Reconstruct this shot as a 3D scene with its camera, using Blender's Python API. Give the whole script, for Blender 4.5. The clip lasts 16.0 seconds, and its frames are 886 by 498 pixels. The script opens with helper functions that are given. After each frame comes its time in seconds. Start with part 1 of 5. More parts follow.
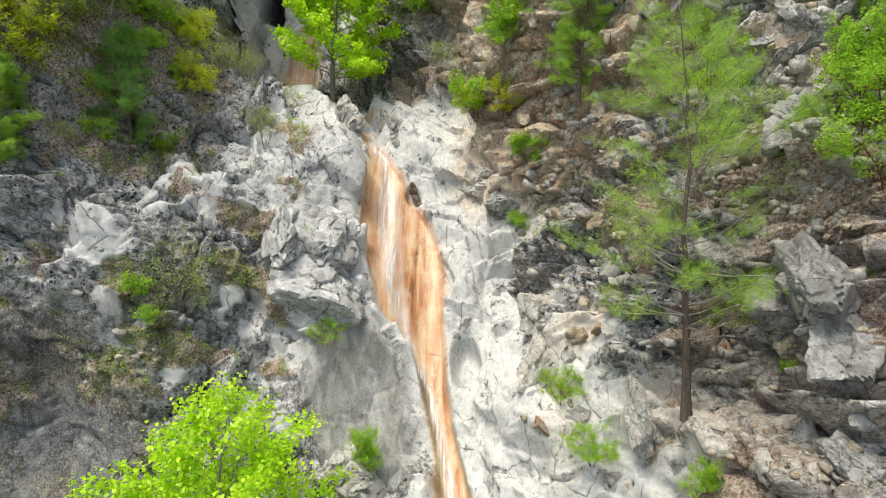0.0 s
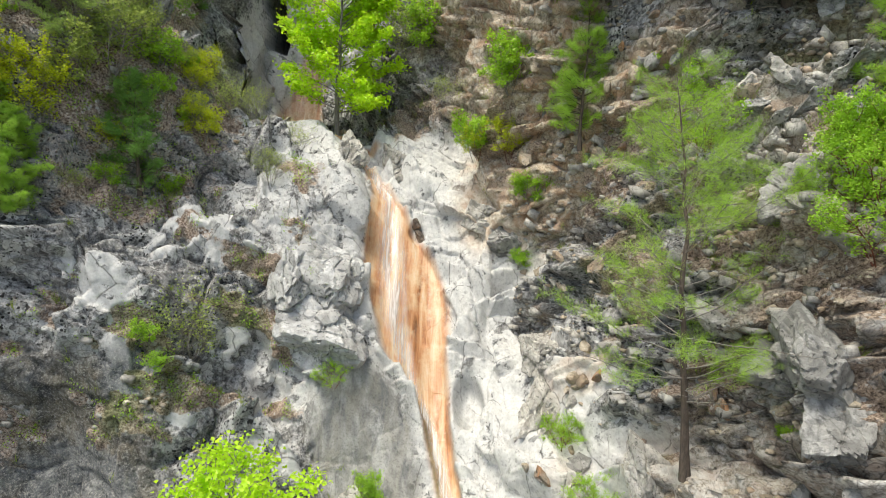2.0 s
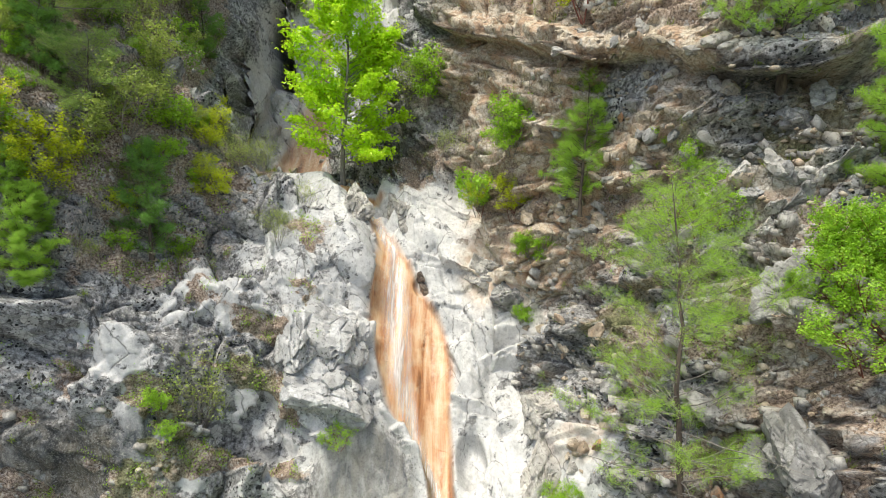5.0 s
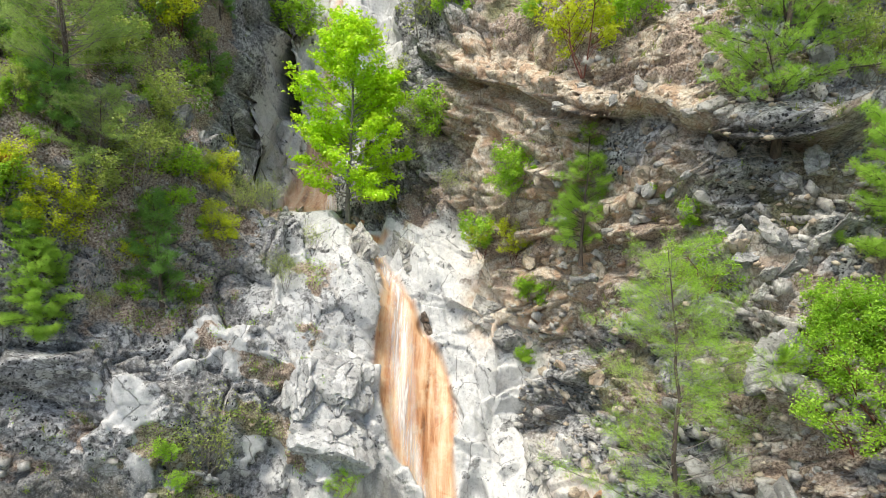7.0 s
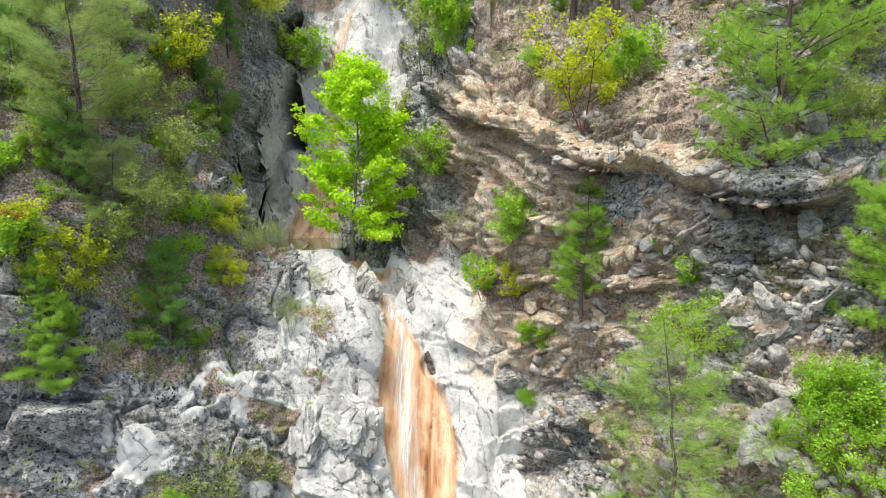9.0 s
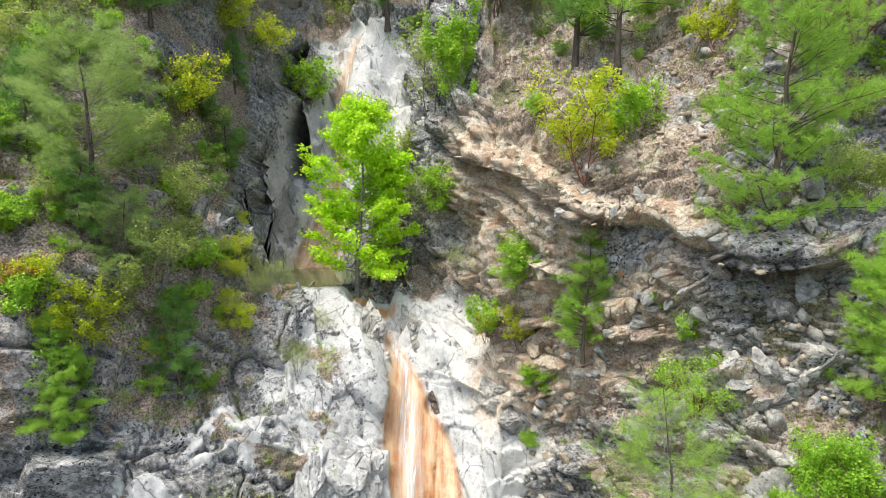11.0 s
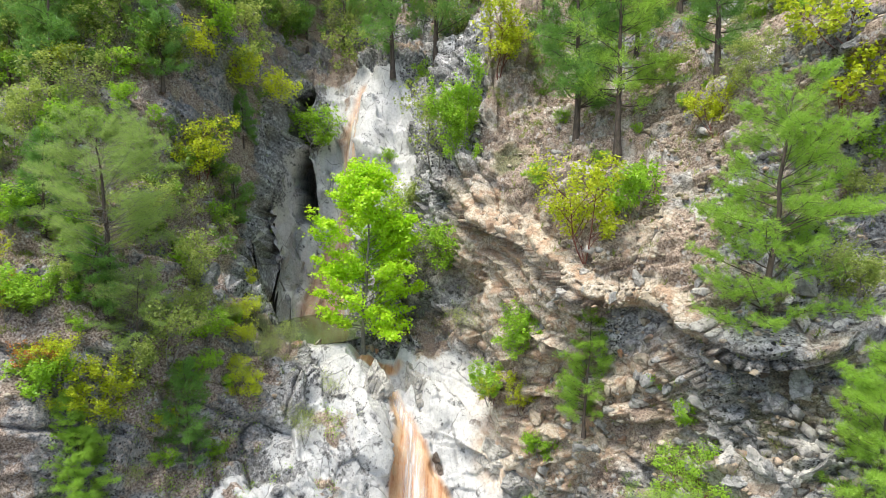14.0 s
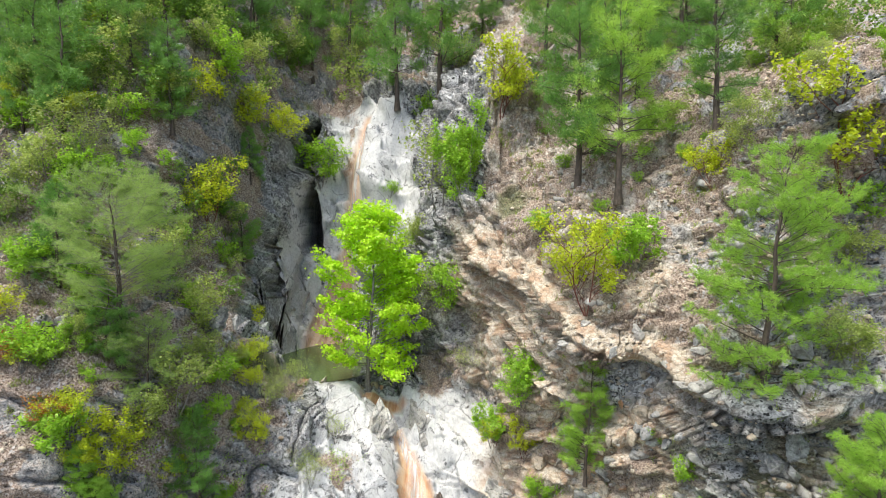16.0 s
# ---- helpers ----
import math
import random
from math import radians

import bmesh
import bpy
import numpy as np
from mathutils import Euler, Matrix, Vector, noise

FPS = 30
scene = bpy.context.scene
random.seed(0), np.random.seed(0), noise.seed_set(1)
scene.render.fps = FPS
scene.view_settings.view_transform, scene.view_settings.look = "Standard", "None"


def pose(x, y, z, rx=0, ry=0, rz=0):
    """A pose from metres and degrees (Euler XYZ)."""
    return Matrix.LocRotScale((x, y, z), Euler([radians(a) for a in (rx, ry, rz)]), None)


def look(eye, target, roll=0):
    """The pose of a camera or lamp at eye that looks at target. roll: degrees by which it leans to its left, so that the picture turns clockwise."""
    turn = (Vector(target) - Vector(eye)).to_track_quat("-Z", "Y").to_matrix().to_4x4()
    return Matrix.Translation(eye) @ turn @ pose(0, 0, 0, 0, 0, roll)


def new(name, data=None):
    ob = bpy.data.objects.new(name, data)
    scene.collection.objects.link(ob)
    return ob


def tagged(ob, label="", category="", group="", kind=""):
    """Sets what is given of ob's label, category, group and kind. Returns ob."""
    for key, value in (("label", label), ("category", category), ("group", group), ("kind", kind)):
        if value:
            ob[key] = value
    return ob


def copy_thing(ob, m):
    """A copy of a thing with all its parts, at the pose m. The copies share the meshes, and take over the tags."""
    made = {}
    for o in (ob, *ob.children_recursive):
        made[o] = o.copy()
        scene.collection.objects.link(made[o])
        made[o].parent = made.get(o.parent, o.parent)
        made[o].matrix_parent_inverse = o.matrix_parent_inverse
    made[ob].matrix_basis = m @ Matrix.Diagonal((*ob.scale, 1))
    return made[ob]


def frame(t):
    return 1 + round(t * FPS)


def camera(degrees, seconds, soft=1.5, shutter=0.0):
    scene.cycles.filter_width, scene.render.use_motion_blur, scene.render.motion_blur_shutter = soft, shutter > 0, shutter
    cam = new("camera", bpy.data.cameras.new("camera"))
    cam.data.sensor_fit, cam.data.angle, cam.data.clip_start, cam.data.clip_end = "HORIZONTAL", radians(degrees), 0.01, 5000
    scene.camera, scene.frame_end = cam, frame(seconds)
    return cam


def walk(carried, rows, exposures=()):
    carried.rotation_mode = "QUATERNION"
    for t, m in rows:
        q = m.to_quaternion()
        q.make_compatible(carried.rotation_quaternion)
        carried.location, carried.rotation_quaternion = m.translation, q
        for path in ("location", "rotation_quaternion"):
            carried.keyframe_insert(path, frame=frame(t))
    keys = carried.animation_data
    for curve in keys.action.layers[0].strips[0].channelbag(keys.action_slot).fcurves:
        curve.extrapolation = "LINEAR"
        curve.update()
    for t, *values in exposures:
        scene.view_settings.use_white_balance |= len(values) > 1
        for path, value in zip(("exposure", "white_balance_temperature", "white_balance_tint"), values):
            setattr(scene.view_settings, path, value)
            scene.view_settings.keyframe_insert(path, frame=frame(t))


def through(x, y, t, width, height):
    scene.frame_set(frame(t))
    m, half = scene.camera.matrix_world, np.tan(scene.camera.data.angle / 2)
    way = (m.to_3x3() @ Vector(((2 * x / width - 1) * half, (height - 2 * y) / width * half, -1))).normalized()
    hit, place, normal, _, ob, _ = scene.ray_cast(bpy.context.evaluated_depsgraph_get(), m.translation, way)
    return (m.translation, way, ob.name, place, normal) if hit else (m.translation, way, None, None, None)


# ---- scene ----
cam = camera(75.5, 16.0, soft=0.6)
METRES, EYE, TILT, LEAN, TURN = 18.0, 18.0, -7.0, 0.0, 0.0
ROWS = [
    (0.0, 0.0, 0.0, 0.0, 0.0, 0.0, -0.0),
    (0.5, -0.0005, -0.0055, 0.025, 0.05, 0.09, -0.01),
    (1.0, -0.0014, -0.0106, 0.0501, 0.11, 0.2, -0.02),
    (1.5, -0.0014, -0.0161, 0.0753, 0.17, 0.33, -0.04),
    (2.0, -0.0013, -0.0225, 0.1004, 0.23, 0.43, -0.05),
    (2.5, -0.0, -0.0288, 0.1253, 0.3, 0.52, -0.05),
    (3.0, 0.0002, -0.035, 0.1502, 0.37, 0.6, -0.05),
    (3.5, 0.0002, -0.0412, 0.176, 0.45, 0.68, -0.04),
    (4.0, 0.0006, -0.0471, 0.2023, 0.52, 0.76, -0.05),
    (6.5, 0.0046, -0.085, 0.3475, 1.03, 1.27, 0.05),
    (7.0, 0.0042, -0.0949, 0.3781, 1.1, 1.4, 0.06),
    (7.5, 0.0056, -0.105, 0.4089, 1.2, 1.52, 0.07),
    (8.0, 0.0059, -0.1149, 0.4396, 1.28, 1.63, 0.08),
    (8.5, 0.0072, -0.1241, 0.4702, 1.38, 1.76, 0.06),
    (9.0, 0.0081, -0.1319, 0.5014, 1.49, 1.87, 0.07),
    (11.5, 0.0047, -0.1734, 0.6601, 1.82, 2.42, -0.01),
    (12.0, 0.005, -0.181, 0.6934, 1.89, 2.54, -0.02),
    (12.5, 0.0058, -0.1904, 0.7268, 1.98, 2.65, -0.03),
    (13.0, 0.0077, -0.1993, 0.7605, 2.04, 2.74, -0.05),
    (13.5, 0.0085, -0.209, 0.7939, 2.11, 2.87, -0.06),
    (14.0, 0.0062, -0.22, 0.8279, 2.16, 2.98, -0.07),
    (14.5, 0.0052, -0.231, 0.8599, 2.23, 3.07, -0.08),
    (15.0, 0.0045, -0.2422, 0.8946, 2.31, 3.2, -0.09),
    (15.5, 0.0043, -0.2535, 0.9286, 2.39, 3.32, -0.12),
    (16.0, 0.0044, -0.2634, 0.9636, 2.45, 3.45, -0.15),
]
walk(cam, [(t, pose(0, 0, EYE, TILT, LEAN, TURN) @ pose(METRES * x, METRES * y, METRES * z, 90 + pitch, roll, yaw)) for t, x, y, z, yaw, pitch, roll in ROWS],
     exposures=[(0.0, 0.85, 7000, 4), (8.0, 1.10, 6800, 5), (16.0, 1.16, 6600, 6)])

# ---- bright, thinly overcast day ----
world = bpy.data.worlds.new("sky")
scene.world = world
world.use_nodes = True
_n, _l = world.node_tree.nodes, world.node_tree.links
sky = _n.new("ShaderNodeTexSky")
sky.sky_type, sky.sun_disc = "NISHITA", False
sky.sun_elevation, sky.sun_rotation = radians(68), radians(222)
sky.dust_density, sky.air_density, sky.ozone_density = 3.0, 1.0, 1.0
_n["Background"].inputs["Strength"].default_value = 0.125
_l.new(sky.outputs["Color"], _n["Background"].inputs["Color"])
sun_data = bpy.data.lights.new("sun", "SUN")
sun_data.energy, sun_data.angle, sun_data.color = 1.9, radians(26), (1.0, 0.95, 0.88)
sun = new("sun", sun_data)
sun.matrix_world = look((-16, -18, 60), (0, 0, 0))

# ---- materials ----
def material(name):
    m = bpy.data.materials.new(name)
    m.use_nodes = True
    return m, m.node_tree.nodes, m.node_tree.links, m.node_tree.nodes["Principled BSDF"]


def mix(nodes, links, fac, a, b, mode="MIX"):
    """A colour mix; fac, a and b are sockets or plain values."""
    n = nodes.new("ShaderNodeMix")
    n.data_type, n.blend_type = "RGBA", mode
    for socket, value in ((n.inputs[0], fac), (n.inputs[6], a), (n.inputs[7], b)):
        if isinstance(value, bpy.types.NodeSocket):
            links.new(value, socket)
        else:
            socket.default_value = (*value, 1) if isinstance(value, tuple) else value
    return n.outputs[2]


def arith(nodes, links, op, a, b=0.5, clamp=False):
    n = nodes.new("ShaderNodeMath")
    n.operation, n.use_clamp = op, clamp
    for socket, value in ((n.inputs[0], a), (n.inputs[1], b)):
        if isinstance(value, bpy.types.NodeSocket):
            links.new(value, socket)
        else:
            socket.default_value = value
    return n.outputs[0]


def grain(nodes, links, scale, detail=6, rough=0.6, stretch=(1, 1, 1), distortion=0.0):
    """Noise in metres, as a 0 to 1 socket."""
    geo, mp, n = nodes.new("ShaderNodeNewGeometry"), nodes.new("ShaderNodeMapping"), nodes.new("ShaderNodeTexNoise")
    mp.inputs["Scale"].default_value = stretch
    links.new(geo.outputs["Position"], mp.inputs["Vector"])
    links.new(mp.outputs[0], n.inputs["Vector"])
    n.inputs["Scale"].default_value, n.inputs["Detail"].default_value, n.inputs["Roughness"].default_value = scale, detail, rough
    n.inputs["Distortion"].default_value = distortion
    return n.outputs["Fac"]


def ramp(nodes, links, fac, stops):
    n = nodes.new("ShaderNodeValToRGB")
    e = n.color_ramp.elements
    while len(e) < len(stops):
        e.new(0.5)
    for k, (pos, col) in zip(e, stops):
        k.position, k.color = pos, (*col, 1) if isinstance(col, tuple) else (col, col, col, 1)
    links.new(fac, n.inputs[0])
    return n.outputs[0]


def bump(nodes, links, heights, bsdf):
    """heights: list of (socket, strength, distance)."""
    last = None
    for h, strength, distance in heights:
        b = nodes.new("ShaderNodeBump")
        b.inputs["Strength"].default_value, b.inputs["Distance"].default_value = strength, distance
        links.new(h, b.inputs["Height"])
        if last:
            links.new(last, b.inputs["Normal"])
        last = b.outputs[0]
    links.new(last, bsdf.inputs["Normal"])


def attribute(nodes, name):
    n = nodes.new("ShaderNodeAttribute")
    n.attribute_name = name
    return n


def joints(nodes, links, scale, width, stretch=(1, 1, 1), wobble=0.25):
    """Thin dark cracks between irregular cells: 1 on the crack."""
    geo, mp, vo = nodes.new("ShaderNodeNewGeometry"), nodes.new("ShaderNodeMapping"), nodes.new("ShaderNodeTexVoronoi")
    warp, add = nodes.new("ShaderNodeTexNoise"), nodes.new("ShaderNodeVectorMath")
    warp.inputs["Scale"].default_value, warp.inputs["Detail"].default_value = 1.2, 4
    links.new(geo.outputs["Position"], warp.inputs["Vector"])
    add.operation = "MULTIPLY_ADD"
    add.inputs[1].default_value = (wobble * 4,) * 3
    links.new(warp.outputs["Color"], add.inputs[0])
    links.new(geo.outputs["Position"], add.inputs[2])
    mp.inputs["Scale"].default_value = stretch
    links.new(add.outputs[0], mp.inputs["Vector"])
    vo.feature = "DISTANCE_TO_EDGE"
    vo.inputs["Scale"].default_value = scale
    links.new(mp.outputs[0], vo.inputs["Vector"])
    return ramp(nodes, links, vo.outputs["Distance"], [(0.0, 1.0), (width, 0.0)])


def spots(nodes, links, scale, radius, share, seed=0.0, edge=0.5):
    """Scattered round marks: 1 inside, in a share of the cells."""
    geo, vo, add = nodes.new("ShaderNodeNewGeometry"), nodes.new("ShaderNodeTexVoronoi"), nodes.new("ShaderNodeVectorMath")
    warp = nodes.new("ShaderNodeTexNoise")
    warp.inputs["Scale"].default_value, warp.inputs["Detail"].default_value = scale * 1.5, 3
    links.new(geo.outputs["Position"], warp.inputs["Vector"])
    add.operation = "MULTIPLY_ADD"
    add.inputs[1].default_value = (0.5 / scale,) * 3
    links.new(warp.outputs["Color"], add.inputs[0])
    shift = nodes.new("ShaderNodeVectorMath")
    shift.inputs[1].default_value = (seed, seed * 0.7, seed * 1.3)
    links.new(geo.outputs["Position"], shift.inputs[0])
    links.new(shift.outputs[0], add.inputs[2])
    vo.inputs["Scale"].default_value = scale
    links.new(add.outputs[0], vo.inputs["Vector"])
    sep = nodes.new("ShaderNodeSeparateColor")
    links.new(vo.outputs["Color"], sep.inputs[0])
    size = arith(nodes, links, "MULTIPLY", arith(nodes, links, "SUBTRACT", sep.outputs[0], 1 - share, True), radius / share)
    d = arith(nodes, links, "SUBTRACT", size, vo.outputs["Distance"])
    return ramp(nodes, links, arith(nodes, links, "ADD", d, 0.5), [(0.5, 0.0), (0.5 + 0.08 * edge, 1.0)])


def ground_material():
    """Limestone, stained chute, soil, ochre strata: blended by the zones that the relief carries."""
    m, n, l, b = material("hillside")
    zone, zone2 = attribute(n, "zone"), attribute(n, "zone2")
    sp = n.new("ShaderNodeSeparateColor")
    l.new(zone.outputs["Color"], sp.inputs[0])
    sp2 = n.new("ShaderNodeSeparateColor")
    l.new(zone2.outputs["Color"], sp2.inputs[0])
    stain, soil, white = sp.outputs[0], sp.outputs[1], sp.outputs[2]
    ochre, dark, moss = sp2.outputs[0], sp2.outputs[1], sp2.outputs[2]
    big, mid, fine = grain(n, l, 0.35, 5), grain(n, l, 1.1, 7, 0.6), grain(n, l, 4.2, 9, 0.72)
    speck = grain(n, l, 10.0, 6, 0.75)
    streak = grain(n, l, 1.6, 7, 0.65, (1.0, 0.28, 0.28), 0.6)
    crack = joints(n, l, 0.42, 0.016, (1, 1, 0.55), 0.10)
    small = joints(n, l, 2.8, 0.06, (1, 1, 0.8), 0.08)
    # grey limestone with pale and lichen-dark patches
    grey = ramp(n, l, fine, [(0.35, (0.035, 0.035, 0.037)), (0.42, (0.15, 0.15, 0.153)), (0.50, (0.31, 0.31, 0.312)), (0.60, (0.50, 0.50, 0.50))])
    grey = mix(n, l, ramp(n, l, mid, [(0.50, 0.0), (0.57, 0.6)]), grey, mix(n, l, speck, (0.06, 0.06, 0.06), (0.28, 0.275, 0.26)))
    pale = ramp(n, l, fine, [(0.27, (0.20, 0.198, 0.195)), (0.36, (0.42, 0.418, 0.412)), (0.46, (0.52, 0.518, 0.512)), (0.62, (0.60, 0.598, 0.59))])
    pale = mix(n, l, ramp(n, l, streak, [(0.52, 0.0), (0.62, 0.5)]), pale, (0.36, 0.37, 0.38))
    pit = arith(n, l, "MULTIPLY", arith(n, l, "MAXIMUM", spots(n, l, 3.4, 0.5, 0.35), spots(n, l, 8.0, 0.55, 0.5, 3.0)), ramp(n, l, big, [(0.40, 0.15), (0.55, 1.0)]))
    chips = arith(n, l, "MAXIMUM", spots(n, l, 3.2, 0.6, 0.45, 7.0), spots(n, l, 7.0, 0.6, 0.5, 11.0))
    tone = attribute(n, "tone").outputs["Fac"]
    wmask = arith(n, l, "ADD", arith(n, l, "ADD", white, arith(n, l, "MULTIPLY", arith(n, l, "SUBTRACT", tone, 0.5), 1.9)), arith(n, l, "MULTIPLY", arith(n, l, "SUBTRACT", mid, 0.46), 1.5), True)
    wmask = arith(n, l, "ADD", wmask, arith(n, l, "MULTIPLY", arith(n, l, "SUBTRACT", fine, 0.5), 0.9), True)
    col = mix(n, l, ramp(n, l, wmask, [(0.44, 0.0), (0.52, 1.0)]), grey, pale)
    och = ramp(n, l, fine, [(0.28, (0.20, 0.155, 0.11)), (0.40, (0.47, 0.385, 0.28)), (0.53, (0.61, 0.53, 0.42)), (0.68, (0.71, 0.675, 0.61))])
    och = mix(n, l, ramp(n, l, mid, [(0.48, 0.0), (0.58, 0.6)]), och, (0.42, 0.235, 0.13))
    col = mix(n, l, ochre, col, och)
    rift = arith(n, l, "MAXIMUM", arith(n, l, "MULTIPLY", crack, ramp(n, l, streak, [(0.44, 0.1), (0.54, 0.7)])), arith(n, l, "MULTIPLY", small, arith(n, l, "SUBTRACT", 0.5, arith(n, l, "MULTIPLY", white, 0.5), True)))
    col = mix(n, l, rift, col, (0.05, 0.045, 0.04))
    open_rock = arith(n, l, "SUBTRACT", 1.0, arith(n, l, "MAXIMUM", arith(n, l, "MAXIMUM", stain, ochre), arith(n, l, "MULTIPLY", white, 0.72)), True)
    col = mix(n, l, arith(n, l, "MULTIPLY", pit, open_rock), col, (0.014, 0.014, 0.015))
    apron = mix(n, l, ramp(n, l, grain(n, l, 1.1, 7, 0.6, (1.6, 1.0, 0.30), 0.6), [(0.38, 0.0), (0.62, 1.0)]), (0.13, 0.135, 0.14), (0.40, 0.40, 0.39))
    col = mix(n, l, arith(n, l, "MULTIPLY", zone2.outputs["Alpha"], 0.9), col, mix(n, l, ramp(n, l, streak, [(0.45, 0.0), (0.65, 0.7)]), apron, (0.26, 0.25, 0.215)))
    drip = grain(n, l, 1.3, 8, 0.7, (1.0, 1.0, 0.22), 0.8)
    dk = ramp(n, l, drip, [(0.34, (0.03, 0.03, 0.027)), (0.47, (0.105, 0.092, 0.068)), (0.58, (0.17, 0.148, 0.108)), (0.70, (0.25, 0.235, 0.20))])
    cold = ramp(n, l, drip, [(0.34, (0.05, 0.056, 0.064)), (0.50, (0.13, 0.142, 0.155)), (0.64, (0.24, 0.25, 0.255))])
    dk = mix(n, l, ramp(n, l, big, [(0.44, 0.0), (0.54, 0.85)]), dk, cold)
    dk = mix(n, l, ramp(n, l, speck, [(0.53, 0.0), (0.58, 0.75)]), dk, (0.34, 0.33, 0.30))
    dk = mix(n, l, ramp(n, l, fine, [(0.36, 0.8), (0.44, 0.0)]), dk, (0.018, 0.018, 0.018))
    # the wall's own dark rock, plus shade painted into the clefts
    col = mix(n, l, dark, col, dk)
    earth = ramp(n, l, speck, [(0.35, (0.075, 0.055, 0.042)), (0.44, (0.21, 0.155, 0.118)), (0.53, (0.34, 0.26, 0.20)), (0.64, (0.54, 0.46, 0.39))])
    earth = mix(n, l, ramp(n, l, big, [(0.45, 0.0), (0.7, 0.35)]), earth, mix(n, l, speck, (0.07, 0.052, 0.042), (0.30, 0.235, 0.195)))
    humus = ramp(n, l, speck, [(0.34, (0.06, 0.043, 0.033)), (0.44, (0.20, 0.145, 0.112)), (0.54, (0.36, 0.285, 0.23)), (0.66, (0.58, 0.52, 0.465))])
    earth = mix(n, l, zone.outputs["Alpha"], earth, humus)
    earth = mix(n, l, arith(n, l, "MULTIPLY", chips, ramp(n, l, mid, [(0.44, 0.0), (0.57, 0.7)])), earth, mix(n, l, fine, (0.24, 0.24, 0.24), (0.74, 0.73, 0.71)))
    smask = arith(n, l, "ADD", soil, arith(n, l, "MULTIPLY", arith(n, l, "SUBTRACT", fine, 0.5), 1.4), True)
    smask = arith(n, l, "MULTIPLY", smask, ramp(n, l, soil, [(0.05, 0.0), (0.3, 1.0)]))
    col = mix(n, l, ramp(n, l, smask, [(0.3, 0.0), (0.62, 1.0)]), col, earth)
    green = ramp(n, l, speck, [(0.3, (0.03, 0.05, 0.012)), (0.7, (0.14, 0.20, 0.04))])
    col = mix(n, l, moss, col, green)
    run = grain(n, l, 2.6, 8, 0.6, (1.0, 0.10, 0.10), 0.4)
    st = ramp(n, l, run, [(0.32, (0.20, 0.085, 0.035)), (0.42, (0.42, 0.19, 0.085)), (0.50, (0.52, 0.29, 0.15)), (0.60, (0.58, 0.40, 0.25)), (0.70, (0.62, 0.53, 0.42))])
    st = mix(n, l, ramp(n, l, mid, [(0.5, 0.0), (0.62, 0.45)]), st, (0.62, 0.50, 0.34))
    st = mix(n, l, arith(n, l, "MULTIPLY", moss, ramp(n, l, run, [(0.35, 0.4), (0.6, 1.0)])), st, (0.12, 0.105, 0.03))
    col = mix(n, l, arith(n, l, "ADD", stain, arith(n, l, "MULTIPLY", arith(n, l, "SUBTRACT", fine, 0.5), arith(n, l, "MULTIPLY", stain, 0.8)), True), col, st)
    dust = arith(n, l, "MULTIPLY", ramp(n, l, speck, [(0.34, 1.0), (0.50, 0.0)]), arith(n, l, "SUBTRACT", 0.85, arith(n, l, "MULTIPLY", arith(n, l, "MAXIMUM", white, stain), 0.6)))
    col = mix(n, l, dust, col, (0.45, 0.44, 0.43), "MULTIPLY")
    l.new(col, b.inputs["Base Color"])
    wet = arith(n, l, "MULTIPLY", stain, 0.45)
    l.new(arith(n, l, "SUBTRACT", 0.88, wet), b.inputs["Roughness"])
    keep = arith(n, l, "SUBTRACT", 1.0, arith(n, l, "MAXIMUM", arith(n, l, "MULTIPLY", stain, 0.85), arith(n, l, "MULTIPLY", white, 0.65)))
    bump(n, l, [(arith(n, l, "MULTIPLY", fine, keep), 0.9, 0.09), (arith(n, l, "MULTIPLY", speck, keep), 0.8, 0.04),
                (arith(n, l, "SUBTRACT", 1.0, rift), 0.6, 0.04)], b)
    return m


def leaf_material(name, dark, light, gloss=0.45, through=0.35):
    m, n, l, b = material(name)
    geo, info = n.new("ShaderNodeNewGeometry"), n.new("ShaderNodeObjectInfo")
    t = arith(n, l, "ADD", arith(n, l, "MULTIPLY", geo.outputs["Random Per Island"], 0.8), arith(n, l, "MULTIPLY", info.outputs["Random"], 0.2))
    col = mix(n, l, t, dark, light)
    l.new(col, b.inputs["Base Color"])
    b.inputs["Roughness"].default_value = gloss
    tr = n.new("ShaderNodeBsdfTranslucent")
    l.new(mix(n, l, 0.5, col, (light[0] * 1.1, light[1] * 1.1, light[2] * 0.7)), tr.inputs["Color"])
    ms = n.new("ShaderNodeMixShader")
    ms.inputs[0].default_value = through
    l.new(b.outputs[0], ms.inputs[1])
    l.new(tr.outputs[0], ms.inputs[2])
    l.new(ms.outputs[0], n["Material Output"].inputs["Surface"])
    return m


def bark_material(name, dark, light, scale=9.0):
    m, n, l, b = material(name)
    f = grain(n, l, scale, 7, 0.7, (1, 1, 0.25))
    l.new(ramp(n, l, f, [(0.3, dark), (0.7, light)]), b.inputs["Base Color"])
    b.inputs["Roughness"].default_value = 0.9
    bump(n, l, [(f, 0.8, 0.03)], b)
    return m


def water_material():
    m, n, l, b = material("green_pool_water")
    b.inputs["Base Color"].default_value = (0.42, 0.50, 0.30, 1)
    b.inputs["Roughness"].default_value, b.inputs["IOR"].default_value = 0.04, 1.33
    b.inputs["Transmission Weight"].default_value = 0.35
    col = mix(n, l, grain(n, l, 0.5, 3), (0.10, 0.16, 0.045), (0.15, 0.21, 0.07))
    l.new(col, b.inputs["Base Color"])
    bump(n, l, [(grain(n, l, 5.0, 3, 0.5), 0.12, 0.02)], b)
    return m


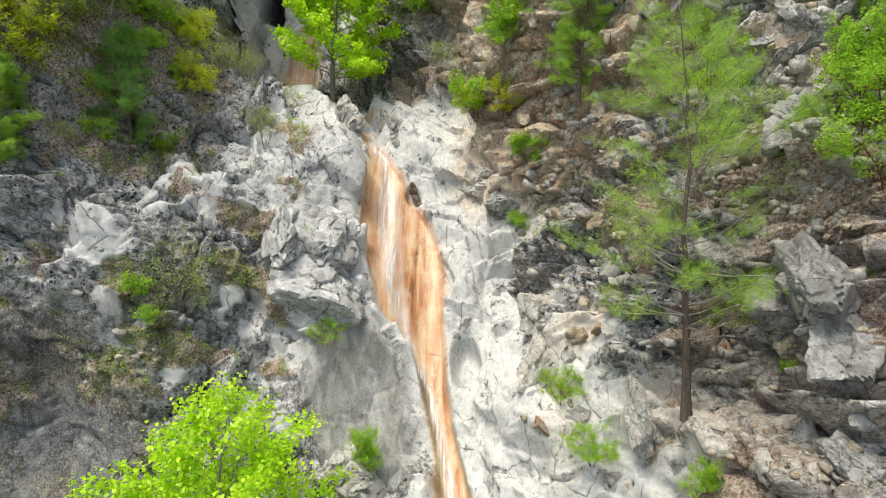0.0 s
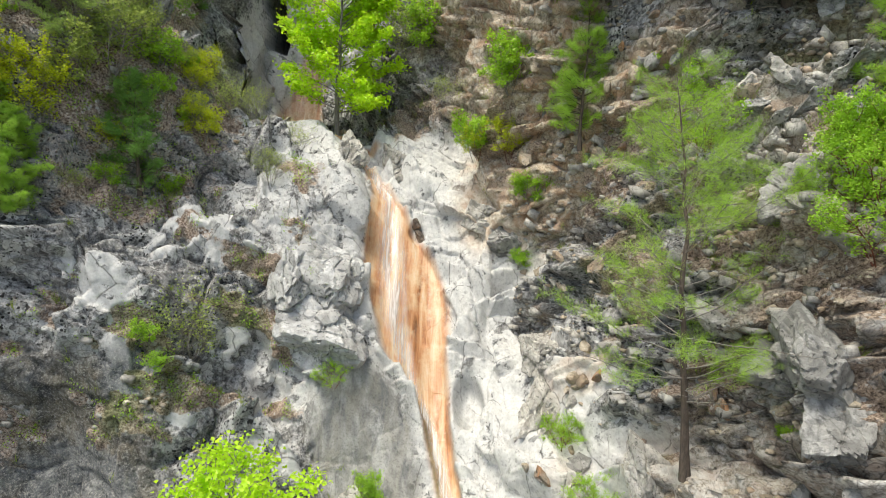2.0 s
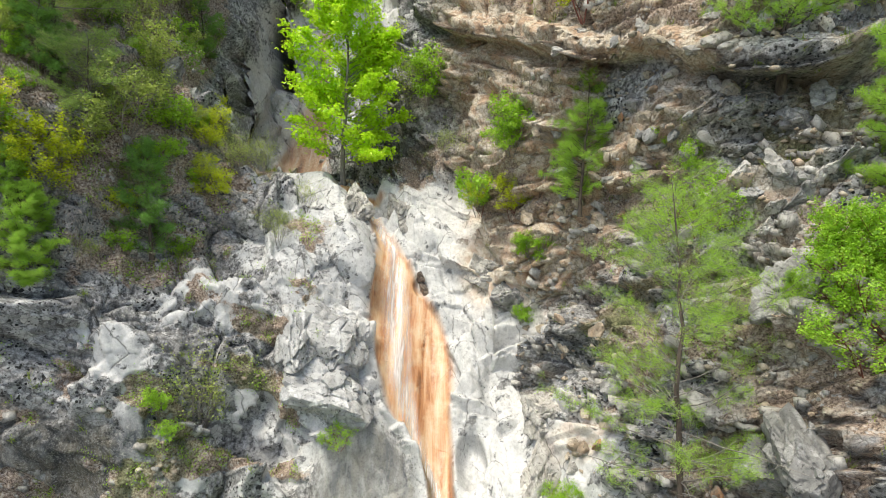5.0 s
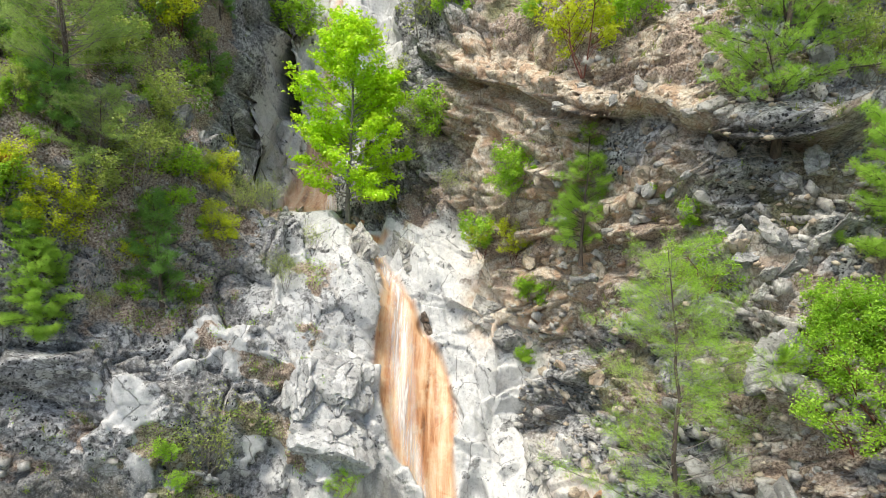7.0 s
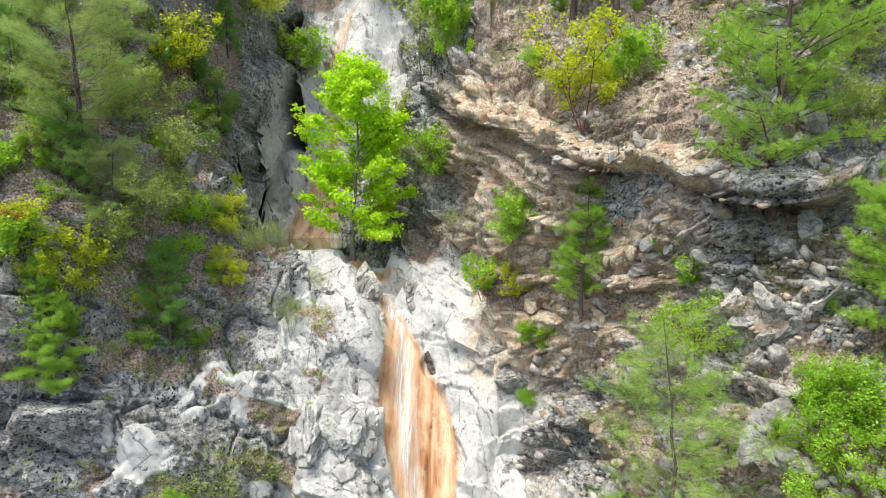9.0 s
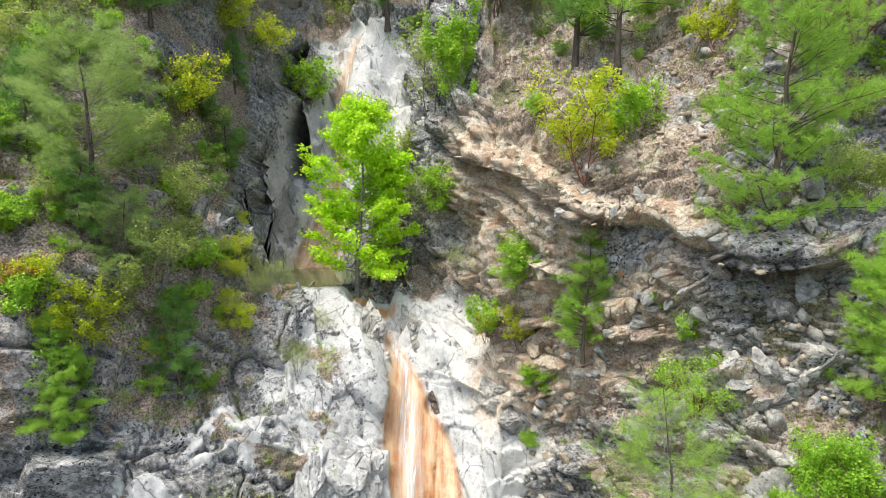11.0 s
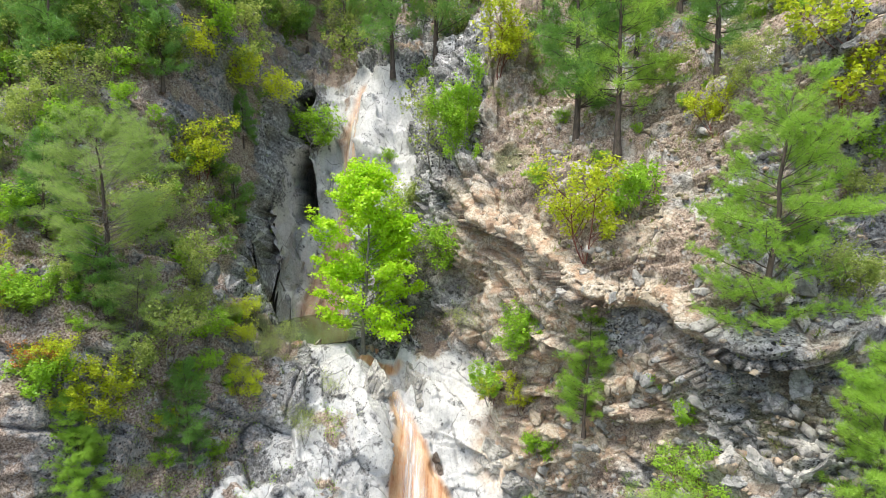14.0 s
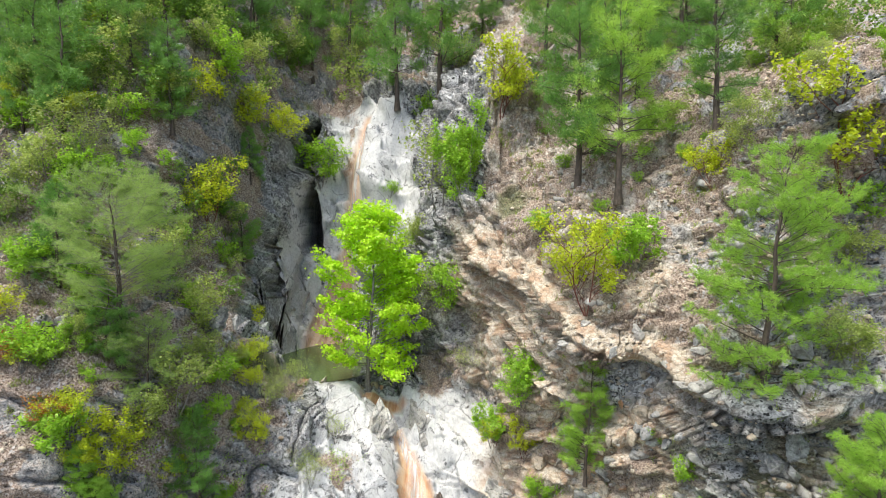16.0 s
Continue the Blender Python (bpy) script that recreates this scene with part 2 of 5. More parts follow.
def stream_material():
    """Thin falling water: streaks of white over clear film."""
    m, n, l, b = material("falling_water")
    f = grain(n, l, 7.0, 6, 0.7, (1.0, 0.06, 0.06), 0.2)
    b.inputs["Base Color"].default_value = (0.86, 0.87, 0.88, 1)
    b.inputs["Roughness"].default_value = 0.25
    clear = n.new("ShaderNodeBsdfTransparent")
    ms = n.new("ShaderNodeMixShader")
    edge = attribute(n, "film")
    k = arith(n, l, "MULTIPLY", ramp(n, l, f, [(0.38, 0.05), (0.64, 0.78)]), edge.outputs["Fac"], True)
    l.new(k, ms.inputs[0])
    l.new(clear.outputs[0], ms.inputs[1])
    l.new(b.outputs[0], ms.inputs[2])
    l.new(ms.outputs[0], n["Material Output"].inputs["Surface"])
    return m


HILL = ground_material()
POOL_WATER, FALLING = water_material(), stream_material()
PINE_NEEDLE = leaf_material("pine_needles", (0.16, 0.33, 0.04), (0.48, 0.70, 0.12), 0.5, 0.5)
PINE_GREY = leaf_material("grey_pine_needles", (0.15, 0.26, 0.06), (0.46, 0.60, 0.20), 0.5, 0.5)
PINE_DARK = leaf_material("dark_pine_needles", (0.075, 0.19, 0.04), (0.24, 0.45, 0.09), 0.5, 0.42)
SPRING_LEAF = leaf_material("spring_leaves", (0.29, 0.54, 0.015), (0.66, 0.90, 0.06), 0.4, 0.5)
GREEN_LEAF = leaf_material("green_leaves", (0.14, 0.30, 0.025), (0.44, 0.68, 0.07), 0.4, 0.5)
OLIVE_LEAF = leaf_material("olive_leaves", (0.16, 0.23, 0.05), (0.48, 0.57, 0.17), 0.5, 0.5)
DARK_LEAF = leaf_material("dark_green_leaves", (0.055, 0.13, 0.018), (0.24, 0.40, 0.055), 0.45, 0.4)
YELLOW_LEAF = leaf_material("yellow_green_leaves", (0.22, 0.32, 0.02), (0.68, 0.74, 0.05), 0.4, 0.5)
RUST_LEAF = leaf_material("rusty_leaves", (0.26, 0.09, 0.02), (0.50, 0.21, 0.04), 0.5, 0.3)
PINE_BARK = bark_material("pine_bark", (0.025, 0.019, 0.016), (0.15, 0.115, 0.09))
GREY_BARK = bark_material("grey_bark", (0.10, 0.09, 0.08), (0.34, 0.31, 0.28))
RED_BARK = bark_material("red_bark", (0.07, 0.02, 0.015), (0.24, 0.085, 0.055))

# ---- relief: the valley side as a leaning sheet; u across, v up the slope, w out of it ----
SLOPE, FOOT_Y, FOOT_Z = radians(50), 30.0, 12.0
SECTIONS = []


def section(v, heights):
    SECTIONS.append((v, heights))


ACROSS = [-60, -40, -30, -24, -20, -17.5, -15, -13, -11, -8.5, -6, -3.5, -1, 1.5, 4, 6.5, 9, 11.5, 15, 20, 28, 45, 65]
section(-30, [19.1, 15.2, 11.7, 8.7, 6.4, 5.2, 4.3, 4.0, 4.0, 4.4, 5.0, 5.6, 6.2, 6.6, 6.9, 7.1, 7.1, 7.2, 7.8, 9.3, 12.3, 16.2, 18.9])
section(-20, [19.2, 15.5, 11.2, 6.7, 3.6, 2.4, 2.1, 2.4, 2.8, 3.2, 3.4, 3.5, 3.9, 4.6, 5.8, 7.7, 10.0, 11.3, 11.9, 12.2, 13.4, 16.1, 18.7])
section(-13, [19.1, 15.8, 11.3, 6.1, 2.0, 0.8, 1.3, 2.2, 2.8, 2.8, 2.2, 1.9, 2.2, 3.2, 4.7, 6.8, 12.1, 14.3, 14.8, 14.0, 14.0, 16.0, 18.5])
section(-8, [19.0, 15.9, 11.9, 6.9, 2.6, 1.2, 2.7, 3.6, 3.5, 2.7, 1.8, 0.9, 1.0, 2.0, 4.7, 6.1, 10.4, 15.7, 16.2, 14.7, 14.3, 15.9, 18.4])
section(-4, [18.8, 16.0, 12.6, 8.9, 6.0, 6.0, 6.3, 5.8, 4.2, 2.3, 2.6, 1.5, 0.5, 0.7, 2.4, 5.9, 12.2, 16.6, 16.0, 14.9, 14.4, 16.0, 18.4])
section(0, [18.6, 16.0, 13.6, 11.5, 9.9, 8.9, 7.5, 6.5, 5.1, 4.1, 4.2, 2.1, 0.7, 1.2, 0.8, 4.6, 10.9, 14.4, 15.3, 15.0, 14.5, 16.1, 18.4])
section(4, [18.3, 16.1, 14.6, 13.8, 13.3, 10.8, 6.4, 5.6, 5.3, 5.0, 4.0, 1.4, 0.7, 1.2, 2.1, 5.0, 10.0, 13.5, 15.9, 15.0, 14.7, 16.3, 18.3])
section(8, [18.1, 16.2, 15.4, 14.8, 13.8, 11.7, 8.5, 6.1, 5.2, 4.4, 3.5, 1.5, 1.2, 2.1, 5.5, 8.4, 12.5, 17.3, 17.1, 14.9, 15.1, 16.6, 18.2])
section(12, [18.0, 16.2, 15.7, 14.9, 13.3, 11.6, 8.6, 5.7, 3.5, 2.4, 1.3, 0.3, 1.1, 2.6, 8.7, 13.9, 14.9, 17.0, 17.3, 15.2, 16.2, 16.9, 18.2])
section(16, [17.9, 16.0, 15.6, 14.7, 12.3, 9.9, 5.4, 2.1, -0.4, -0.2, -0.8, -0.5, 2.1, 4.8, 9.7, 14.2, 14.5, 15.7, 18.0, 17.2, 17.8, 17.2, 18.1])
section(20, [17.8, 15.8, 15.1, 14.8, 11.1, 5.8, -1.7, -5.5, -5.2, -3.1, -1.3, 0.8, 4.3, 8.9, 11.5, 14.3, 14.5, 15.0, 19.7, 23.4, 19.3, 17.4, 18.1])
section(24.5, [17.8, 15.5, 14.3, 15.4, 11.1, 3.6, -5.1, -8.3, -7.1, -4.1, -1.1, 2.3, 6.2, 9.8, 10.6, 12.4, 13.6, 14.5, 17.2, 21.3, 19.9, 17.7, 18.1])
section(30, [17.9, 15.6, 14.8, 16.6, 13.1, 4.3, -4.9, -6.1, -4.4, -2.0, -0.7, 3.0, 7.5, 10.4, 10.2, 9.5, 10.8, 12.0, 13.5, 16.9, 18.9, 17.8, 18.3])
section(36, [18.0, 15.9, 15.3, 16.5, 14.6, 7.1, -0.9, -2.0, -0.0, 1.3, 0.3, 2.9, 8.2, 13.0, 12.3, 10.2, 9.3, 9.6, 10.7, 13.2, 16.6, 17.7, 18.5])
section(43, [18.2, 16.3, 15.1, 13.4, 8.3, 2.9, 0.2, 0.1, 1.2, 2.1, 2.0, 3.0, 5.8, 8.8, 9.9, 9.4, 8.6, 8.2, 8.7, 10.4, 14.1, 17.2, 18.8])
section(51, [18.4, 16.7, 14.4, 10.6, 5.8, 2.8, 1.1, 1.2, 1.7, 2.2, 2.1, 1.9, 3.2, 5.2, 6.7, 7.4, 7.5, 7.4, 7.6, 8.9, 12.3, 16.7, 19.0])
section(62, [18.7, 16.5, 13.3, 9.4, 6.2, 4.6, 3.6, 3.3, 3.1, 3.1, 3.0, 3.0, 3.3, 4.0, 4.8, 5.6, 6.1, 6.5, 7.0, 8.2, 11.3, 16.2, 19.1])
section(80, [18.9, 15.7, 12.7, 10.1, 8.2, 7.3, 6.6, 6.1, 5.8, 5.4, 5.1, 4.9, 4.6, 4.5, 4.4, 4.5, 4.8, 5.3, 6.2, 7.8, 11.0, 15.7, 19.2])


RELIEF_V = [s[0] for s in SECTIONS]
RELIEF_W = np.array([s[1] for s in SECTIONS], float)


def broad(u, v):
    """Height of the broad relief at flat arrays u, v."""
    u, v = np.clip(u, ACROSS[0], ACROSS[-1]), np.clip(v, RELIEF_V[0], RELIEF_V[-1])
    k = np.asarray(ACROSS, float)
    i = np.clip(np.searchsorted(k, u) - 1, 0, len(k) - 2)
    kv = np.asarray(RELIEF_V, float)
    j = np.clip(np.searchsorted(kv, v) - 1, 0, len(kv) - 2)
    su, sv = np.gradient(RELIEF_W, k, axis=1) * 0.85, np.gradient(RELIEF_W, kv, axis=0) * 0.85
    h = k[i + 1] - k[i]
    s = (u - k[i]) / h

    def along(grid, dgrid, row):
        return (grid[row, i] * (1 + 2 * s) * (1 - s) ** 2 + dgrid[row, i] * h * s * (1 - s) ** 2
                + grid[row, i + 1] * s * s * (3 - 2 * s) + dgrid[row, i + 1] * h * s * s * (s - 1))

    def mid(grid, row):
        return grid[row, i] * (1 - s) + grid[row, i + 1] * s
    g = kv[j + 1] - kv[j]
    r = (v - kv[j]) / g
    return (along(RELIEF_W, su, j) * (1 + 2 * r) * (1 - r) ** 2 + mid(sv, j) * g * r * (1 - r) ** 2
            + along(RELIEF_W, su, j + 1) * r * r * (3 - 2 * r) + mid(sv, j + 1) * g * r * r * (r - 1))


def to_world(u, v, w):
    """Sheet coordinates to metres. The sheet bends level at its foot and at the hill's top."""
    lo, hi, r_lo, r_hi = -15.0, 72.0, 9.0, 60.0
    a = np.where(v < lo, np.clip(SLOPE + (v - lo) / r_lo, 0, SLOPE), np.where(v > hi, np.clip(SLOPE - (v - hi) / r_hi, radians(4), SLOPE), SLOPE))
    m = np.clip(v, lo, hi)
    y, z = FOOT_Y + m * math.cos(SLOPE), FOOT_Z + m * math.sin(SLOPE)
    y = y - np.where(v < lo, r_lo * (math.sin(SLOPE) - np.sin(a)) + np.maximum(0, lo - v - r_lo * SLOPE), 0)
    z = z - np.where(v < lo, r_lo * (np.cos(a) - math.cos(SLOPE)), 0)
    top = SLOPE - radians(4)
    y = y + np.where(v > hi, r_hi * (math.sin(SLOPE) - np.sin(a)) + np.maximum(0, v - hi - r_hi * top) * math.cos(radians(4)), 0)
    z = z + np.where(v > hi, r_hi * (np.cos(a) - math.cos(SLOPE)) + np.maximum(0, v - hi - r_hi * top) * math.sin(radians(4)), 0)
    return u, y - np.sin(a) * w, z + np.cos(a) * w


# ---- number noise for the relief ----
def scatter(ix, iy, seed):
    """A fixed random number in 0..1 for each whole-number place."""
    h = (ix.astype(np.int64) * 374761393 + iy.astype(np.int64) * 668265263 + seed * 974634777) & 0xFFFFFFFF
    h = ((h ^ (h >> 13)) * 1274126177) & 0xFFFFFFFF
    h = ((h ^ (h >> 16)) * 2246822519) & 0xFFFFFFFF
    return ((h ^ (h >> 15)) & 0xFFFFFF) / float(0xFFFFFF)


def wave(x, y, seed):
    ix, iy = np.floor(x), np.floor(y)
    fx, fy = x - ix, y - iy
    fx, fy = fx ** 3 * (fx * (fx * 6 - 15) + 10), fy ** 3 * (fy * (fy * 6 - 15) + 10)
    a, b = scatter(ix, iy, seed), scatter(ix + 1, iy, seed)
    c, d = scatter(ix, iy + 1, seed), scatter(ix + 1, iy + 1, seed)
    return (a * (1 - fx) + b * fx) * (1 - fy) + (c * (1 - fx) + d * fx) * fy - 0.5


def rough(x, y, seed, octaves=5, gain=0.5):
    total, amp = 0.0, 1.0
    for k in range(octaves):
        total = total + amp * wave(x * 2 ** k + 17.3 * k, y * 2 ** k - 9.1 * k, seed + k)
        amp *= gain
    return total


def solid(x, y, z, seed):
    """Smooth noise in space."""
    ix, iy, iz = np.floor(x), np.floor(y), np.floor(z)
    f = [q ** 3 * (q * (q * 6 - 15) + 10) for q in (x - ix, y - iy, z - iz)]
    out = 0.0
    for dz in (0, 1):
        k = iz + dz
        a, b = scatter(ix + k * 57, iy + k * 131, seed), scatter(ix + 1 + k * 57, iy + k * 131, seed)
        c, d = scatter(ix + k * 57, iy + 1 + k * 131, seed), scatter(ix + 1 + k * 57, iy + 1 + k * 131, seed)
        e = (a * (1 - f[0]) + b * f[0]) * (1 - f[1]) + (c * (1 - f[0]) + d * f[0]) * f[1]
        out = out + e * (f[2] if dz else 1 - f[2])
    return out - 0.5


def craggy(x, y, z, seed, octaves=5, gain=0.5):
    total, amp = 0.0, 1.0
    for k in range(octaves):
        total = total + amp * solid(x * 2 ** k + 17.3 * k, y * 2 ** k - 9.1 * k, z * 2 ** k + 5.7 * k, seed + k)
        amp *= gain
    return total


def blocks(x, y, z, seed):
    """Broken rock: nearness to a joint, the block's random numbers, and the place within it."""
    ix, iy, iz = np.floor(x), np.floor(y), np.floor(z)
    f1, f2 = np.full(x.shape, 9.0), np.full(x.shape, 9.0)
    own, lx, ly, lz = (np.zeros(x.shape) for _ in range(4))
    for dx in (-1, 0, 1):
        for dy in (-1, 0, 1):
            for dz in (-1, 0, 1):
                hx, hy = ix + dx + (iz + dz) * 57, iy + dy + (iz + dz) * 131
                r = scatter(hx, hy, seed)
                px, py, pz = ix + dx + r, iy + dy + (r * 7.13) % 1, iz + dz + (r * 31.7) % 1
                d = np.sqrt((px - x) ** 2 + (py - y) ** 2 + (pz - z) ** 2)
                near = d < f1
                f2 = np.where(near, f1, np.minimum(f2, d))
                f1 = np.where(near, d, f1)
                own = np.where(near, r, own)
                lx, ly, lz = np.where(near, x - px, lx), np.where(near, y - py, ly), np.where(near, z - pz, lz)
    return f2 - f1, (own * 13.7) % 1, (own * 57.3) % 1, (own * 91.9) % 1, lx, ly, lz


def soft(x, a, b):
    t = np.clip((x - a) / (b - a), 0, 1)
    return t * t * (3 - 2 * t)


def patch(u, v, cu, cv, ru, rv, turn=0, edge=0.35):
    """1 inside an oval of the sheet, 0 outside."""
    c, s = math.cos(radians(turn)), math.sin(radians(turn))
    du, dv = u - cu, v - cv
    r = np.hypot((du * c + dv * s) / ru, (-du * s + dv * c) / rv)
    return 1 - soft(r, 1 - edge, 1 + edge)


def band(u, v, vs, lefts, rights, edge=0.25):
    """1 between two edges that wander as v climbs."""
    lo, hi = np.interp(v, vs, lefts), np.interp(v, vs, rights)
    inside = soft(u, lo - edge, lo + edge) * (1 - soft(u, hi - edge, hi + edge))
    return inside * soft(v, vs[0] - 0.6, vs[0] + 0.2) * (1 - soft(v, vs[-1] - 0.2, vs[-1] + 0.6))


CHUTE_V = [-15, -10.5, -7.5, -5.3, -4.0, -1.7, 0.8, 2.7, 3.9, 5.7, 6.9, 7.6, 8.0, 10.8, 12.6]
CHUTE_L = [0.2, -0.2, -0.55, -1.05, -1.7, -3.0, -3.8, -4.2, -4.3, -4.4, -4.35, -4.2, -4.1, -5.1, -6.6]
CHUTE_R = [1.6, 1.1, 0.45, 0.2, 0.15, 0.0, 0.1, -0.3, -0.7, -1.8, -2.3, -2.6, -2.9, -4.5, -5.4]
FALL_V = [18.0, 24.0, 29.0, 32.0, 36.0, 39.0, 42.5]
FALL_L = [-14.2, -14.0, -13.6, -12.2, -11.9, -11.3, -10.5]
FALL_R = [-10.6, -10.8, -11.0, -10.7, -10.3, -10.2, -9.8]
WATER_Z = 23.72


def chute(u, v):
    return band(u, v, CHUTE_V, CHUTE_L, CHUTE_R)


def upper_fall(u, v):
    return band(u, v, FALL_V, FALL_L, FALL_R, 0.35)


def outlet(u, v):
    """The stained sill between the pool and the chute."""
    return np.maximum(patch(u, v, -6.0, 12.8, 1.5, 0.55, -8, 0.3), 0.8 * patch(u, v, -10.0, 14.2, 2.2, 0.35, 0, 0.4))


def algae(u, v):
    """Olive slime on the shaded edge of the chute's foot."""
    lo = np.interp(v, CHUTE_V, CHUTE_L)
    return soft(u, lo - 0.1, lo + 0.05) * (1 - soft(u, lo + 0.25, lo + 0.6)) * (1 - soft(v, -5.0, -2.5)) * 0.9


def polished(u, v):
    """Washed white rock beside the water."""
    wob = rough(u * 0.35, v * 0.35, 71, 4) * 2.2
    a = band(u + wob, v, [-16, -10, -5, 0, 4, 8, 11, 13.5], [-1, -1.2, -3.5, -4.6, -5.0, -6.6, -9.6, -9.5], [7.0, 6.8, 6.2, 5.8, 4.8, 2.8, 1.2, -0.2], 0.8)
    a = a * (1 - 0.85 * patch(u + wob * 0.3, v, 4.6, 0.4, 1.1, 1.4, 0))
    b = band(u + wob * 0.6, v, [26, 33, 36, 40, 44.5], [-14.6, -14.6, -14.4, -14.0, -13.2], [-4.8, -4.2, -4.0, -5.2, -7.0], 0.6)
    c = band(u + wob, v, [-6, -2, 2, 6, 8.5], [-9.0, -8.5, -9.0, -10.5, -10.0], [-4.0, -5.0, -5.0, -4.8, -6.0], 0.8)
    d = np.maximum.reduce([patch(u + wob * 0.4, v, cu, cv, ru, rv, turn) for cu, cv, ru, rv, turn in (
        (-14.4, -1.5, 1.1, 1.3, 10), (-14.3, -2.4, 0.6, 0.5, 0), (-13.2, -4.0, 1.2, 1.1, -20), (-13.1, -5.1, 1.0, 0.6, 0), (-12.7, 2.2, 0.9, 1.4, -10),
        (-10.6, 2.2, 1.6, 1.3, -15), (-8.6, -6.3, 0.55, 1.3, 5), (-6.9, -7.2, 0.6, 1.2, 0), (-16.2, -0.9, 0.6, 0.6, 0), (-9.6, -2.5, 0.5, 1.0, 0),
        (-12.0, -6.0, 1.0, 0.4, 0), (-7.8, 1.0, 1.0, 1.8, 0), (6.6, -9.5, 1.6, 2.6, 0), (5.6, -4.5, 1.2, 2.0, 0))])
    d = d * soft(rough(u * 1.1, v * 1.1, 75, 4), -0.3, -0.05)
    f = patch(u + wob * 0.5, v, -7.6, 27.5, 2.4, 4.0, 0) * 0.75
    return np.maximum.reduce([a, b, c * 0.75, d, f, pale_wall(u, v) * 0.95])


def slab(u, v):
    """The smooth grey apron beside the narrow foot of the chute."""
    return patch(u, v, -3.7, -6.6, 2.3, 4.3, 14, 0.2)


def soil_cover(u, v):
    """Earth and litter on the slopes that lie back."""
    n = rough(u * 0.22, v * 0.22, 31, 5) * 1.5
    brink = np.interp(u, [-24, -18, -14, -12, -10], [-1.0, -0.2, 3.2, 4.4, 6.0])
    left = soft(v - brink + n * 1.2, -0.2, 1.2) * (1 - soft(u + n * 1.5, -12.6, -10.6))
    pocket = soft(rough(u * 0.55 + v * 0.3, v * 0.8, 45, 4), 0.14, 0.22) * soft(-u, 5.5, 8) * soft(v, -9, -6) * (1 - soft(v, 7, 9))
    cliff = band(u, v, [15, 19, 24, 30, 36, 44], [-15.4, -16.8, -17.4, -17.5, -17.5, -16.8], [-12, -12, -12, -12, -12, -12], 0.4)
    left = left * (1 - 0.95 * cliff)
    right = soft(u + n * 3.5, 1.8, 4.2) * soft(v + n * 3, 3, 8)
    low = soft(u + n * 3, 4.8, 6.8) * (1 - soft(v, 2, 9)) * 0.85
    high = soft(v + n * 5, 43, 49)
    gully = patch(u, v, -3.0, 15, 3.0, 2.2) * 0.6
    strata = bedded(u, v, bedding(*to_world(u, v, broad(u, v))))
    right = right * (1 - 0.9 * strata)
    cover = np.maximum.reduce([left, pocket * 0.8, right * 0.75, low, high, gully])
    bare = soft(rough(u * 0.45, v * 0.45, 37, 5), 0.0, 0.22)
    rubble = soft(rough(u * 1.3, v * 1.3, 39, 4), 0.0, 0.2) * soft(u, 2, 5) * (1 - soft(v, 18, 26))
    return np.clip(cover * (1 - np.where(u < -8, 0.65, 0.8) * bare) * (1 - 0.7 * rubble), 0, 1)


def bedding(x, y, z):
    """Height above the bedding planes, which rise into the hill."""
    return z - 0.118 * x - 0.443 * y + rough(x * 0.25, y * 0.25, 215, 3) * 0.5


def bedded(u, v, s):
    """1 where the layered rock of the far bank shows."""
    return soft(u, -3.0, -1.0) * (1 - soft(u, 17.5, 20)) * soft(s, 11.0, 12.5) * (1 - soft(s, 17.0, 17.8)) * soft(v, 3.5, 5.5)


def ochre_cover(u, v):
    n = rough(u * 0.3, v * 0.3, 41, 4) * 1.6
    a = patch(u + n, v + n, 6.3, 8.0, 3.6, 4.6, 20) * (1 - patch(u, v, 8.3, 9.4, 1.3, 1.1, -30))
    b = patch(u + n, v + n, 2.6, 17.5, 3.2, 6.0, 25)
    c = patch(u + n, v + n, 8.8, -9.5, 2.2, 3.0) * 0.45
    s = bedding(*to_world(u, v, broad(u, v)))
    d = soft(u, -1.5, 0.5) * (1 - soft(u, 10, 12)) * soft(s + n * 0.2, 15.9, 16.2) * (1 - soft(s + n * 0.2, 17.2, 17.8))
    e = soft(rough(u * 0.5, v * 0.5, 43, 4), 0.05, 0.3) * soft(u, 3, 6) * 0.5
    f = 0.85 * soft(u + n, 0.5, 2.5) * (1 - soft(u + n, 10.0, 12.0)) * soft(v + n, 3, 6) * (1 - 0.35 * soft(v, 14, 18)) * (1 - patch(u, v, 8.3, 9.4, 1.5, 1.3, -30))
    return np.clip(np.maximum.reduce([a, b, c, d, e, f]), 0, 1)


def face(u, v):
    """The sheer dark wall at the cliff's foot, and the pale wall beside the upper fall."""
    n = rough(u * 0.3, v * 0.3, 51, 4) * 2.0
    wall = soft(-u + n, 10.5, 13.0) * (1 - soft(v + n, -5.0, -2.5))
    return np.maximum(wall, pale_wall(u, v))


def pale_wall(u, v):
    return band(u, v, [17.5, 19.5, 22, 26, 31, 34], [-14.6, -15.2, -15.9, -16.5, -16.3, -16.0], [-12.6, -12.8, -13.2, -13.6, -14.0, -14.4], 0.3)


